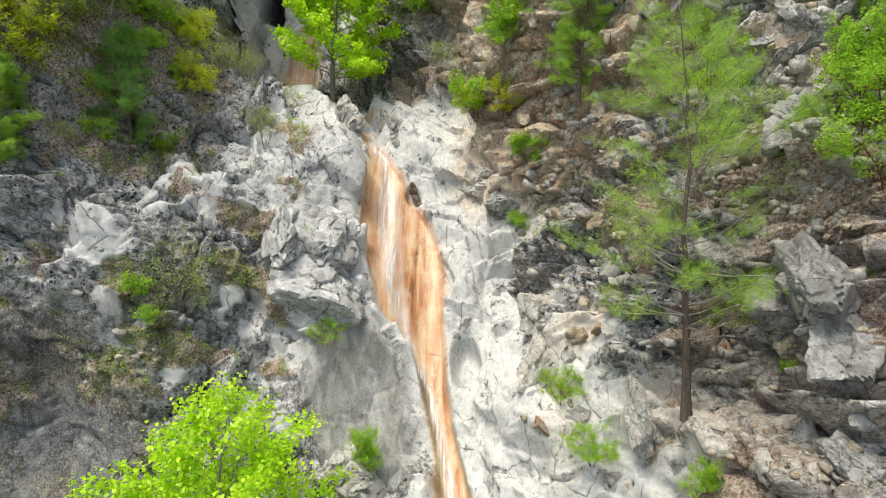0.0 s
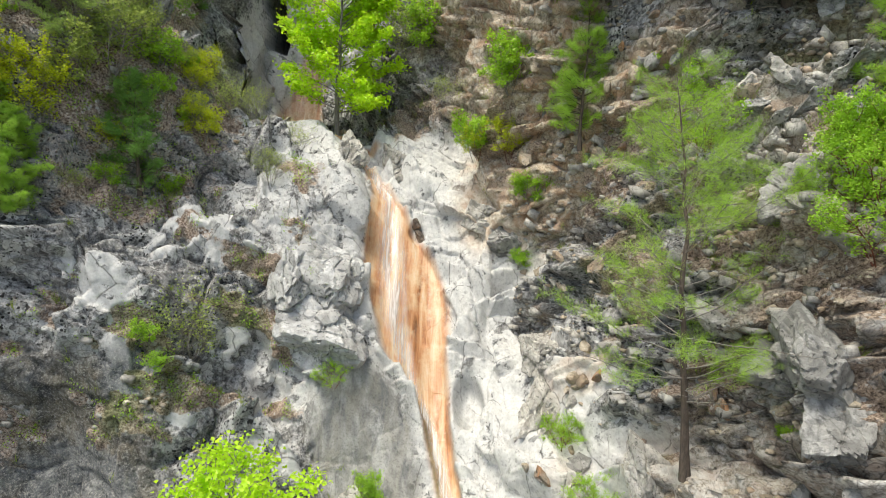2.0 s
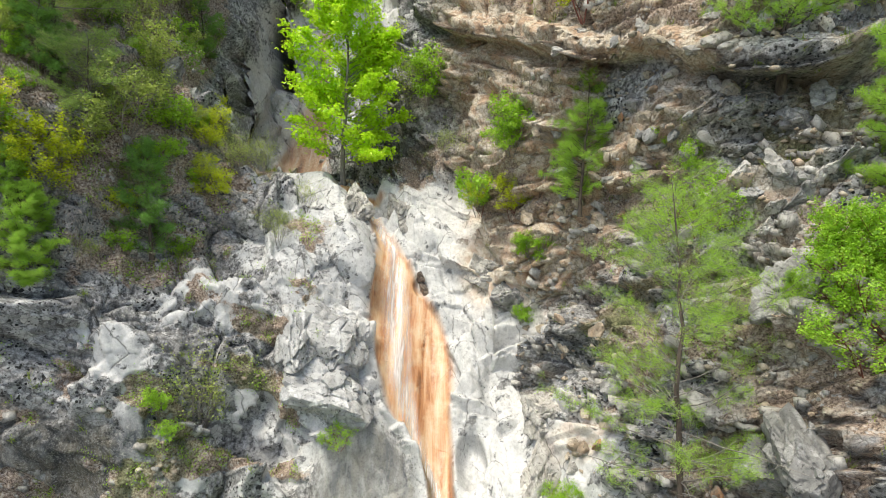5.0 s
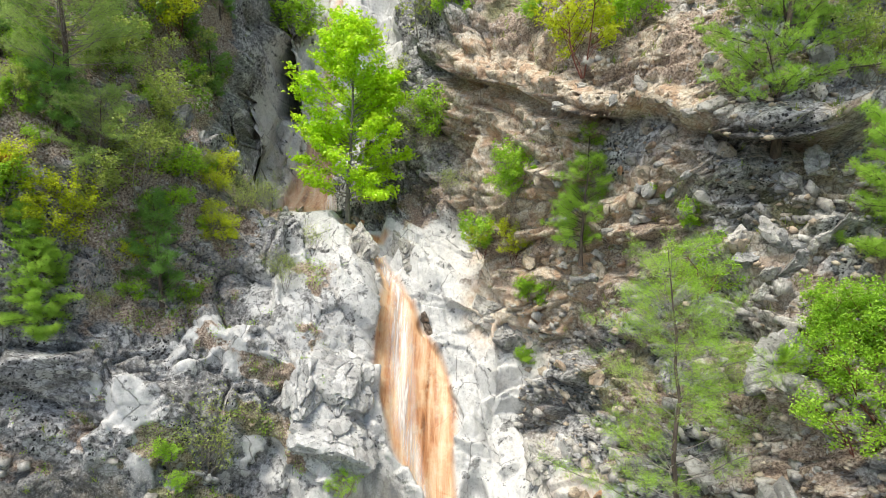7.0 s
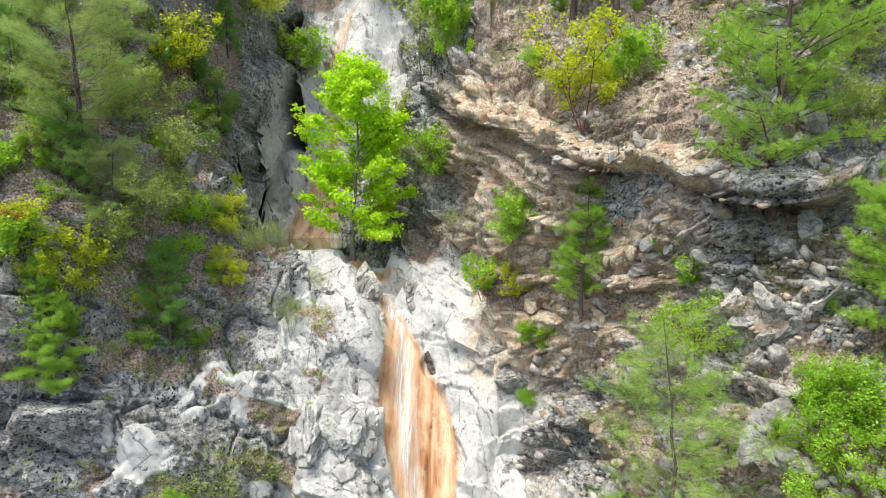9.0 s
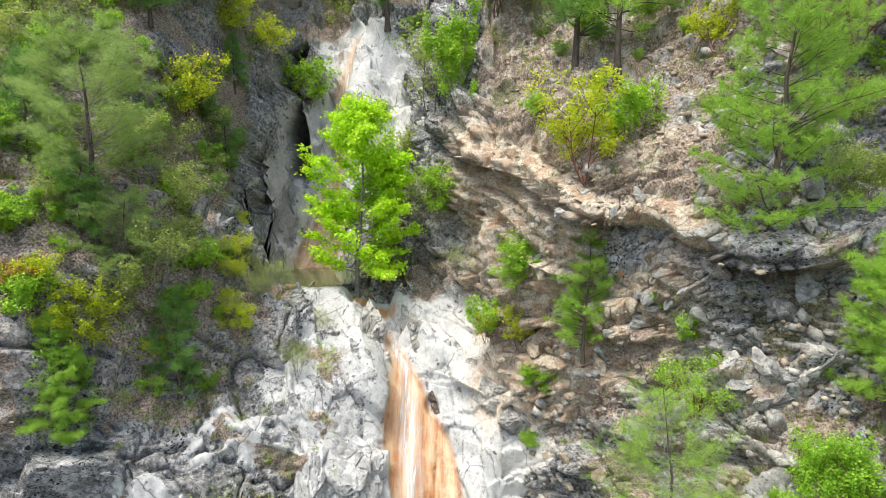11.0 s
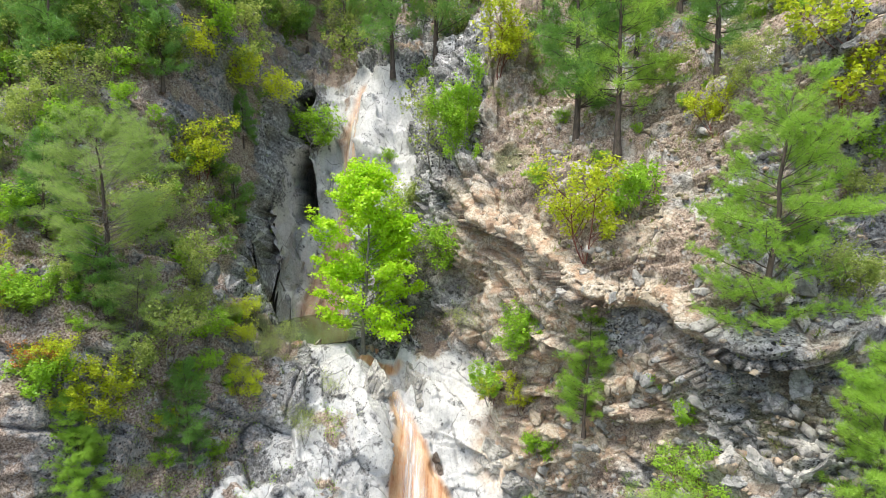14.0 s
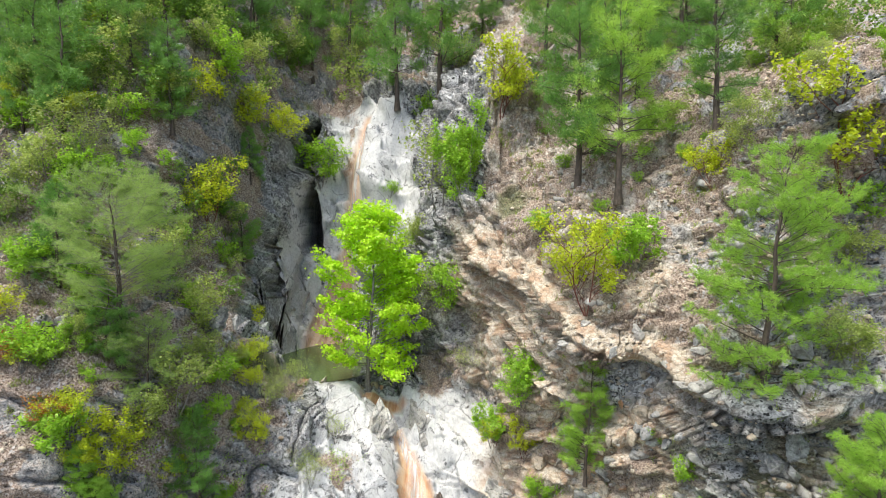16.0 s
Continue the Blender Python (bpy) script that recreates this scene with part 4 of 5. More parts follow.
# ---- loose and bedded rock ----
def limestone(name, dark, mid, pale, warm=0.0):
    m, n, l, b = material(name)
    f, s, big = grain(n, l, 4.0, 9, 0.72), grain(n, l, 12.0, 6, 0.7), grain(n, l, 1.0, 6)
    crack = joints(n, l, 1.1, 0.03, (1, 1, 1.8), 0.12)
    col = ramp(n, l, f, [(0.28, dark), (0.45, mid), (0.66, pale)])
    col = mix(n, l, ramp(n, l, big, [(0.45, 0.0), (0.65, 0.7)]), col, tuple(0.6 * c for c in mid))
    if warm:
        col = mix(n, l, ramp(n, l, grain(n, l, 0.9, 5), [(0.48, 0.0), (0.62, warm)]), col, (0.42, 0.20, 0.085))
    col = mix(n, l, arith(n, l, "MULTIPLY", crack, 0.3), col, (0.04, 0.037, 0.033))
    run = grain(n, l, 1.5, 7, 0.65, (1, 1, 0.35))
    col = mix(n, l, ramp(n, l, run, [(0.50, 0.0), (0.58, 0.5)]), col, tuple(0.42 * c for c in mid))
    pits = grain(n, l, 6.5, 6, 0.7, (1, 1, 0.6))
    col = mix(n, l, arith(n, l, "MULTIPLY", ramp(n, l, pits, [(0.57, 0.0), (0.63, 0.85)]), ramp(n, l, big, [(0.38, 0.2), (0.52, 1.0)])), col, (0.045, 0.045, 0.043))
    isle = n.new("ShaderNodeNewGeometry")
    col = mix(n, l, arith(n, l, "MULTIPLY", isle.outputs["Random Per Island"], 0.6), col, (0.62, 0.61, 0.58), "MULTIPLY")
    l.new(col, b.inputs["Base Color"])
    b.inputs["Roughness"].default_value = 0.9
    bump(n, l, [(f, 0.9, 0.09), (s, 0.7, 0.03)], b)
    return m


GREY_ROCK = limestone("grey_limestone", (0.07, 0.07, 0.07), (0.31, 0.308, 0.30), (0.56, 0.555, 0.54))
PALE_ROCK = limestone("pale_limestone", (0.11, 0.105, 0.10), (0.50, 0.48, 0.445), (0.70, 0.685, 0.65))
TAN_ROCK = limestone("tan_limestone", (0.16, 0.13, 0.10), (0.50, 0.43, 0.33), (0.68, 0.62, 0.53), 0.3)
RUSTY_ROCK = limestone("rusty_limestone", (0.10, 0.08, 0.06), (0.38, 0.34, 0.28), (0.60, 0.57, 0.52), 0.8)


def rock_mesh(seed, detail, mat, cuts=14, jag=0.10, lo=0.58):
    """A broken block: a ball cut by random planes, with worn, pitted faces."""
    rng = np.random.default_rng(seed)
    bm = bmesh.new()
    bmesh.ops.create_icosphere(bm, subdivisions=detail, radius=1)
    me = bpy.data.meshes.new("rock")
    bm.to_mesh(me)
    bm.free()
    n = len(me.vertices)
    co = np.empty(n * 3, np.float32)
    me.vertices.foreach_get("co", co)
    d = co.reshape(-1, 3).astype(float)
    planes = rng.normal(0, 1, (cuts, 3))
    planes /= np.linalg.norm(planes, axis=1)[:, None]
    dist = rng.uniform(lo, 1.0, cuts)
    r = np.min(dist[None] / np.maximum(d @ planes.T, 0.08), axis=1)
    r = np.minimum(r, 1.5)
    p = d * r[:, None]
    k = craggy(*(p * 1.6 + seed * 3.1).T, seed, 4, 0.55) * jag * 2.2
    gap, a, b, c, lx, ly, lz = blocks(*(p * np.array([1.7, 1.7, 2.4]) + seed).T, seed)
    k = k + (a - 0.5) * 0.22 - 0.12 * (1 - soft(gap, 0.0, 0.12))
    p = p + d * k[:, None]
    me.vertices.foreach_set("co", p.astype(np.float32).ravel())
    me.polygons.foreach_set("use_smooth", np.ones(len(me.polygons), bool))
    me.materials.append(mat)
    me.update()
    me.set_sharp_from_angle(angle=radians(24))
    return me


def set_rock(name, me, u, v, size, turn=0.0, sink=0.35, tip=0.0):
    """A rock bedded in the slope; size is across, up the slope, out of it."""
    p = surface(u, v)
    ob = new(name, me)
    ob.matrix_basis = (Matrix.Translation(p) @ pose(0, 0, 0, 50, 0, 0) @ pose(0, 0, 0, 0, tip, turn)
                       @ Matrix.Translation((0, 0, size[2] * (1 - 2 * sink) * 0.5)) @ Matrix.Diagonal((*size, 1)))
    return ob


WHITE_ROCK = limestone("white_limestone", (0.16, 0.16, 0.165), (0.54, 0.54, 0.54), (0.70, 0.70, 0.695))
WHITE_B = [rock_mesh(160 + k, 5, WHITE_ROCK, 11, 0.07, 0.66) for k in range(3)]
WET_ROCK = limestone("wet_dark_limestone", (0.06, 0.05, 0.045), (0.22, 0.18, 0.15), (0.42, 0.33, 0.26))
BOULDERS = [rock_mesh(100 + k, 5, m, 14, 0.10) for k, m in enumerate((PALE_ROCK, GREY_ROCK, PALE_ROCK, GREY_ROCK))]
SLABS = [rock_mesh(120 + k, 4, m, 12, 0.08) for k, m in enumerate((PALE_ROCK, GREY_ROCK, PALE_ROCK, GREY_ROCK))]
STONES = [rock_mesh(140 + k, 3, m, 8, 0.04, 0.45) for k, m in enumerate((GREY_ROCK, PALE_ROCK, TAN_ROCK, RUSTY_ROCK, PALE_ROCK, TAN_ROCK, GREY_ROCK, PALE_ROCK))]

def bed(stock, rows, out, **tags):
    """Boulders at rows of (u, v, half width, half height)."""
    for k, (u, v, a, b) in enumerate(rows):
        me = stock[k % len(stock)]
        tagged(set_rock("boulder", me, u, v, (a, b, min(a, b) * out), (k * 47) % 40 - 20, 0.62), **tags)


SLABS_WET = rock_mesh(171, 4, WET_ROCK, 12, 0.12)
PALE_B, GREY_B = [BOULDERS[0], BOULDERS[2]], [BOULDERS[1], BOULDERS[3]]
BOULDER = dict(category="boulder", group="bedded boulders")
bed(PALE_B, [(-4.4, -9.6, 1.37, 1.08), (1.9, 6.3, 1.52, 1.11),
             (3.9, -5.6, 1.13, 1.6), (4.7, -2.7, 1.07, 1.25), (7.3, -9.1, 0.78, 1.23), (5.9, -10.6, 0.46, 0.44), (11.5, 2.2, 0.54, 0.5), (11.1, 4.2, 0.65, 0.43),
             (-6.1, 10.5, 0.9, 1.5), (-3.3, 11.3, 1.1, 2.2)], 0.9, label="pale limestone boulder with worn pitted faces", **BOULDER)
for k, (u, v, a, b, out, turn) in enumerate((
        (-5.5, 1.7, 1.5, 1.6, 1.2, 0), (-5.8, -1.7, 1.6, 1.4, 1.2, -10), (-7.6, 0.6, 1.0, 1.8, 1.0, 6))):
    tagged(set_rock("boulder", WHITE_B[k % 3], u, v, (a, b, out), turn, 0.72), "large white limestone block with worn pitted faces", **BOULDER)
for u, v, a, b in ((-1.5, 5.7, 0.34, 0.8), (-1.75, 6.3, 0.25, 0.4)):
    tagged(set_rock("boulder", SLABS_WET, u, v, (a, b, 0.45), 25, 0.5), "dark wet rock jutting into the stained chute", **BOULDER)
bed(GREY_B, [(3.3, 4.4, 1.31, 1.17), (9.9, -7.2, 0.95, 1.1), (10.5, -7.6, 1, 1.3), (10.4, -9.3, 0.81, 1.21),
             (9.8, -11.7, 0.79, 0.69), (10.5, -2.8, 1.03, 0.9), (12.3, 1.6, 0.59, 0.32), (11.4, 1.4, 0.44, 0.4), (12.6, 1.4, 0.45, 0.29), (13.1, 4.5, 0.56, 0.35),
             (13, 4.7, 0.55, 0.6), (13.8, 5, 0.45, 0.6), (-15.4, 14.8, 0.84, 1.3), (-16.3, 14.1, 1.2, 0.88)], 0.9, label="grey fractured limestone boulder in stony soil", **BOULDER)


def ledge(stock, u0, v0, u1, v1, count, length, thick, out, seed, **tags):
    """A bed of rock that stands out of the bank: slabs end to end."""
    rng = np.random.default_rng(seed)
    turn = math.degrees(math.atan2(v1 - v0, u1 - u0))
    for k in range(count):
        f = (k + 0.5) / count
        size = (length * rng.uniform(0.8, 1.25), thick * rng.uniform(0.7, 1.2), out * rng.uniform(0.8, 1.2))
        tagged(set_rock("rock_slab", stock[k % len(stock)], u0 + (u1 - u0) * f + rng.normal(0, 0.08), v0 + (v1 - v0) * f + rng.normal(0, 0.08), size, turn + rng.normal(0, 5), 0.42), **tags)


LEDGE = dict(category="rock slab", group="bedded ledges")
PALE_S, GREY_S = [SLABS[0], SLABS[2]], [SLABS[1], SLABS[3]]


ledge(PALE_S + GREY_S, 11.0, 0.4, 14.0, 2.0, 7, 0.36, 0.2, 0.4, 7, label="pale limestone slab in the stony bank", **LEDGE)


rng = np.random.default_rng(77)
for k in range(16):
    tagged(set_rock("stone", STONES[k % 8], rng.uniform(-11.5, -6.2), 13.9 + rng.uniform(-0.4, 0.5), (rng.uniform(0.12, 0.4), rng.uniform(0.12, 0.25), 0.2), rng.uniform(0, 360), 0.3),
           "rounded stone on the sill of the pool", "stone", "stones at the pool")
# ---- water ----
def disc(name, cx, cy, rx, ry, z, mat, rings=10, spokes=72, wob=0.05):
    a = np.linspace(0, 2 * math.pi, spokes, endpoint=False)
    v = [(cx, cy, z)]
    for k in range(1, rings + 1):
        q = k / rings
        v += [(cx + rx * q * math.cos(t) * (1 + wob * math.sin(3 * t + 1)), cy + ry * q * math.sin(t) * (1 + wob * math.sin(2 * t)), z) for t in a]
    bm = bmesh.new()
    vs = [bm.verts.new(p) for p in v]
    for i in range(spokes):
        bm.faces.new((vs[0], vs[1 + i], vs[1 + (i + 1) % spokes]))
        for k in range(rings - 1):
            b = 1 + k * spokes
            bm.faces.new((vs[b + i], vs[b + spokes + i], vs[b + spokes + (i + 1) % spokes], vs[b + (i + 1) % spokes]))
    me = bpy.data.meshes.new(name)
    bm.to_mesh(me)
    bm.free()
    me.materials.append(mat)
    return new(name, me)


pool = disc("pool_water", -11.6, 43.6, 5.6, 6.5, WATER_Z, POOL_WATER)
tagged(pool, "still green water in the rock pool", "water", kind="structure")


def film(name, vs, centre, width, lift=0.07, n=160, m=9):
    """A thin sheet of running water laid over the rock."""
    v = np.linspace(vs[0], vs[-1], n)
    c, wd = np.interp(v, vs, centre), np.interp(v, vs, width)
    s = np.linspace(-1, 1, m)
    uu, vv = (c[:, None] + wd[:, None] * s[None]).ravel(), np.repeat(v, m)
    p = hill(uu, vv)
    q = p + np.array([0, -math.sin(SLOPE), math.cos(SLOPE)]) * lift
    me = mesh_from(name, q, grid_faces(m, n), [FALLING], True)
    at = me.attributes.new("film", "FLOAT", "POINT")
    at.data.foreach_set("value", np.tile(1 - np.abs(s) ** 1.5, n).astype(np.float32))
    return new(name, me)


tagged(film("cascade_water", [-15, -10.5, -7.5, -5.3, -3.1, 0, 3, 6, 7.8, 10.8], [0.75, 0.25, -0.25, -0.75, -1.7, -2.5, -2.8, -3.1, -3.2, -4.7],
            [0.36, 0.34, 0.30, 0.28, 0.42, 0.75, 0.85, 0.72, 0.45, 0.28]), "thin white water running down the stained chute", "water", kind="structure")
tagged(film("upper_cascade_water", [19, 22, 26, 30, 34, 38, 41], [-10.9, -11.0, -11.2, -11.3, -11.2, -10.8, -10.3], [0.45, 0.4, 0.4, 0.45, 0.45, 0.4, 0.2], 0.09),
       "thin waterfall sliding down the upper rock face", "water", kind="structure")

# ---- trees ----
front_pine = pine(21, 12.4, 4.0, PINE_NEEDLE, clear=0.20, tufts=21, count=9, lean=(-0.01, 0.02), trunk_r=0.13, size=0.22, bare=0.22, step=0.032, thin=0.036, limbs=GREY_BARK)
front_pine.matrix_basis = pose(7.34, 16.50, 11.01)
tagged(front_pine, "slender pine with thin soft green crown and bare lower limbs", "pine tree")
big_pine = pine(22, 13.2, 4.3, PINE_NEEDLE, clear=0.24, tufts=26, count=14, trunk_r=0.2, size=0.2, step=0.028)
stand(big_pine, 12.5, 5.0)
tagged(big_pine, "tall pine with layered bright green boughs on the bank", "pine tree")
wide_pine = pine(23, 9.6, 4.3, PINE_GREY, clear=0.34, tufts=24, count=11, trunk_r=0.2, size=0.22, bare=0.3, step=0.026, limbs=GREY_BARK, thin=0.06, dome=True)
stand(wide_pine, -18.5, 10.2)
tagged(wide_pine, "broad grey-green pine with dead twisted twigs", "pine tree")
low_pine = copy_thing(wide_pine, pose(*surface(-16.7, 7.6), 0, 0, 140) @ Matrix.Scale(0.56, 4))
tagged(low_pine, "smaller grey-green pine with drooping twigs on brown soil")
pool_tree = pine(31, 13.6, 4.7, SPRING_LEAF, clear=0.15, tufts=16, size=0.24, step=0.027, leafy=6, bark=GREY_BARK, trunk_r=0.17, name="plane_tree")
stand(pool_tree, -7.1, 13.6)
tagged(pool_tree, "tall young plane tree with vivid spring-green leaves beside the pool", "deciduous tree")

bank_pine = pine(25, 6.6, 1.9, PINE_NEEDLE, clear=0.14, tufts=12, count=9, trunk_r=0.09, size=0.2, step=0.032)
bank_pine.matrix_basis = pose(6.3, 27.2, 21.6)
tagged(bank_pine, "small bushy green pine before the tan rock bank", "pine tree")
edge_pine = pine(27, 6.2, 2.4, PINE_NEEDLE, clear=0.10, tufts=18, count=10, trunk_r=0.1, size=0.2, step=0.032)
stand(edge_pine, 14.9, 0.4)
tagged(edge_pine, "bright green bushy pine on the stony bank", "pine tree")
PINES = [pine(41 + k, 10, 2.6 + 0.35 * k, PINE_NEEDLE if k == 2 else PINE_DARK, clear=0.14 + 0.05 * k, tufts=13, count=6, size=0.34, step=0.042) for k in range(3)]
BRIGHT_SAPLING = pine(55, 6, 2.5, PINE_NEEDLE, clear=0.03, tufts=20, count=10, size=0.22, step=0.024)
SAPLINGS = [pine(51 + k, 6, 1.9, PINE_DARK, clear=0.06, tufts=9, count=8, size=0.26, step=0.04) for k in range(2)]
JUNIPER = broadleaf(61, 7, 2.6, GREEN_LEAF, GREY_BARK, size=0.17, total=9000, stems=3, clear=0.02, name="juniper", open_up=0.45)
ARBUTUS = [broadleaf(63 + k, 4.5, 2.5, YELLOW_LEAF, RED_BARK, size=0.15, total=4200, stems=3, name="strawberry_tree", clump=0.22) for k in range(2)]
YELLOW = [broadleaf(67 + k, 2.4, 1.6, YELLOW_LEAF, GREY_BARK, size=0.12, total=2400, stems=4, name="shrub") for k in range(2)]
GREEN = [broadleaf(71 + k, 2.2, 1.5, GREEN_LEAF, GREY_BARK, size=0.12, total=2400, stems=4, name="shrub") for k in range(3)]
OLIVE = [broadleaf(77 + k, 3.2, 2.0, OLIVE_LEAF, GREY_BARK, size=0.12, total=2800, stems=4, name="shrub") for k in range(3)]
GREY = [broadleaf(83 + k, 3.0, 1.7, OLIVE_LEAF, GREY_BARK, size=0.07, total=1500, stems=6, name="sparse_shrub") for k in range(2)]
NEAR_GREEN = [broadleaf(101 + k, 2.6, 1.7, GREEN_LEAF, RED_BARK, size=0.075, total=6500, stems=4, name="shrub", clump=0.22) for k in range(2)]
FAR_GREEN = [broadleaf(91 + k, 2.2, 1.6, DARK_LEAF if k else GREEN_LEAF, GREY_BARK, size=0.19, total=1000, stems=2, name="shrub", twigs=False) for k in range(3)]
FAR_OLIVE = [broadleaf(95 + k, 3.2, 2.1, OLIVE_LEAF if k == 1 else DARK_LEAF, GREY_BARK, size=0.21, total=1100, stems=2, name="shrub", twigs=False) for k in range(3)]
FAR_PINES = [pine(45 + k, 10, 2.7, PINE_DARK, clear=0.22, tufts=8, count=5, size=0.5, step=0.06) for k in range(2)]
RUST = [broadleaf(87, 1.6, 1.1, RUST_LEAF, GREY_BARK, size=0.10, total=1500, stems=4, name="shrub")]
plant(OLIVE, [(-4.4, 27.3, 0.85), (-2.3, 27.6, 2.35), (-20.4, 12.5, 1.05), (-16.8, 6.9, 1.23), (-16, 8.8, 1.26), (-26, 19.6, 1.34), (-22.2, 16.1, 0.74), (-5, 25.7, 1.36), (-16, 13.7, 1.39), (-18.8, 16.2, 1.45), (-11.6, 50, 1.88), (-18.9, 46.6, 1.8), (-19.6, 35, 1.42), (-22.8, 32.5, 1.06), (-20.3, 29.4, 1.17), (12.5, 24.2, 0.98), (14.8, 20, 0.75), (16.6, 15.9, 1.05), (19, 14, 0.99), (-1.5, 45.8, 1.33), (-30, 28.2, 1.42), (15.9, 8, 1), (15.2, 8.4, 0.94)], label="dull olive-green evergreen shrub on the slope", category="shrub", group="evergreen shrubs")
plant(GREY, [(-2.4, 19.2, 1.79), (-11, -3.5, 1.57), (-16.3, 2.6, 0.5), (-17.2, 10.1, 0.84), (-24, 22.2, 1.73), (-12.1, 10.6, 0.93), (-9.2, 6.2, 0.85), (-8.3, 8.8, 0.68), (0.2, 14.4, 0.84), (2.1, 12.2, 0.8)], label="sparse grey twiggy shrub with few leaves", category="shrub", group="sparse shrubs")
plant(YELLOW, [(-13.5, 11.3, 0.7), (-19.6, 31.5, 1.5), (-16.9, 35.2, 1.6), (-18.5, 5.0, 0.7), (-13.8, 13.4, 0.85), (-18, 33.4, 1.74), (-19.3, 6.6, 0.87), (-17.6, 5.8, 1.17), (-17.3, 4.7, 0.9), (-15.6, 18, 0.73)], label="yellow-green leafy shrub on brown soil", category="shrub", group="yellow-green shrubs")
plant(FAR_PINES, [(10.5, 30.5, 1.1), (13.0, 33.0, 1.2), (20.5, 29.5, 0.9), (-7, 42.7, 1.45), (-3.1, 43.9, 1.73), (-32.3, 38.2, 1.17), (-27, 35.3, 1.06), (-20.9, 48.6, 1.17), (1.4, 50, 1.02), (6.5, 39.8, 1.01), (18, 40.3, 1.39), (-16.3, 48.1, 1.13), (-12.9, 50.5, 1.29), (23, 36.9, 0.96)], label="green pine on the steep slope", category="pine tree", group="pines on the slopes")
plant(PINES, [(-20.7, 27.4, 0.8), (6.8, 21.9, 1.31), (8.9, 20.1, 1.22), (14.2, 22.1, 1.06), (-17.2, 22.6, 0.56)], label="green pine on the steep slope", category="pine tree", group="pines on the slopes")
plant(SAPLINGS, [(-14.9, 4.5, 0.98), (-18, 29.6, 0.76)], label="young dense dark green pine on brown soil", category="pine tree", group="young pines")
plant([BRIGHT_SAPLING], [(-18.0, 0.9, 0.72), (-18.3, 3.9, 0.4)], label="young bright green pine at the cliff's brink", category="pine tree", group="young pines")
plant([JUNIPER], [(0.8, 24, 1.07)], label="dense dark green juniper on the slope", category="juniper tree")
plant(ARBUTUS, [(6.2, 13, 1.23), (13.1, 18.7, 0.77), (18.6, 17, 1.59), (2.6, 31.5, 1.46), (-18.9, 23.1, 1.22), (3.3, 8.0, 0.62), (2.4, 9.0, 0.5)], label="yellow-green strawberry tree with red-brown stems", category="small tree", group="strawberry trees")
plant(NEAR_GREEN, [(10.9, -3.5, 1.19), (10.9, -5.3, 0.99), (12.1, -2.4, 1.02), (9.9, 1.2, 1.2), (11.3, -2.8, 1.01), (11.4, -4.4, 1.06), (10.5, -3.2, 0.43), (5.4, -9.9, 0.65), (7.7, -11.8, 0.53), (-5.3, -4, 0.53), (-3.1, -9.4, 0.87), (4.4, -6.9, 0.65)], label="bright green leafy shrub on the stony bank", category="shrub", group="bank shrubs")
plant(GREEN, [(-19.3, 5.2, 1.3), (-6.3, 25.6, 2.09), (-1.7, 19.3, 1.89), (3.9, 10.9, 1.3), (4.5, 6, 0.7), (4.7, 5.6, 0.85), (2.3, 9.3, 1.26), (3.8, 10.5, 1.04), (-15.8, 3.7, 0.57), (-12.6, -3.4, 0.62), (-12.2, -4.3, 0.43), (5.5, 2.4, 0.34), (9.5, -8.9, 0.31), (3.8, 3.1, 0.57), (-22.1, 23.8, 0.99), (-23.7, 13.9, 1.24), (-22.3, 9.3, 1.32), (20.3, 16.1, 0.99), (8.6, 14.8, 1.62), (-7.3, 33.3, 0.75), (10.1, 4.8, 0.71), (9.4, 6.3, 0.57), (-14.8, 10.3, 1.2)], label="fresh green leafy shrub among the rocks", category="shrub", group="green shrubs")
plant(GREEN, [(-24.1, 20.4, 1.54), (-33.1, 34.7, 1.54), (-19.1, 34.8, 1.85), (-15.8, 37.2, 1.86), (-4.3, 42.9, 1.36), (-14.5, 36.6, 2.16)], label="fresh green leafy shrub among the rocks", category="shrub", group="green shrubs")
plant(RUST, [(-22.7, 9.7, 1.26), (-20.1, 6.6, 1.09)], label="small rust-brown withered shrub", category="shrub", group="withered shrubs")


def fill(stock, count, seed, u0, u1, v0, v1, lo, hi, clear_of=0.5, **tags):
    """More of the same, strewn over a stretch of slope where earth lies."""
    rng, rows = np.random.default_rng(seed), []
    while len(rows) < count:
        u, v = rng.uniform(u0, u1), rng.uniform(v0, v1)
        if soil_cover(np.array([u]), np.array([v]))[0] > clear_of and all(math.hypot(u - a, v - b) > 0.9 for a, b, _ in rows):
            rows.append((u, v, rng.uniform(lo, hi)))
    plant(stock, rows, **tags)


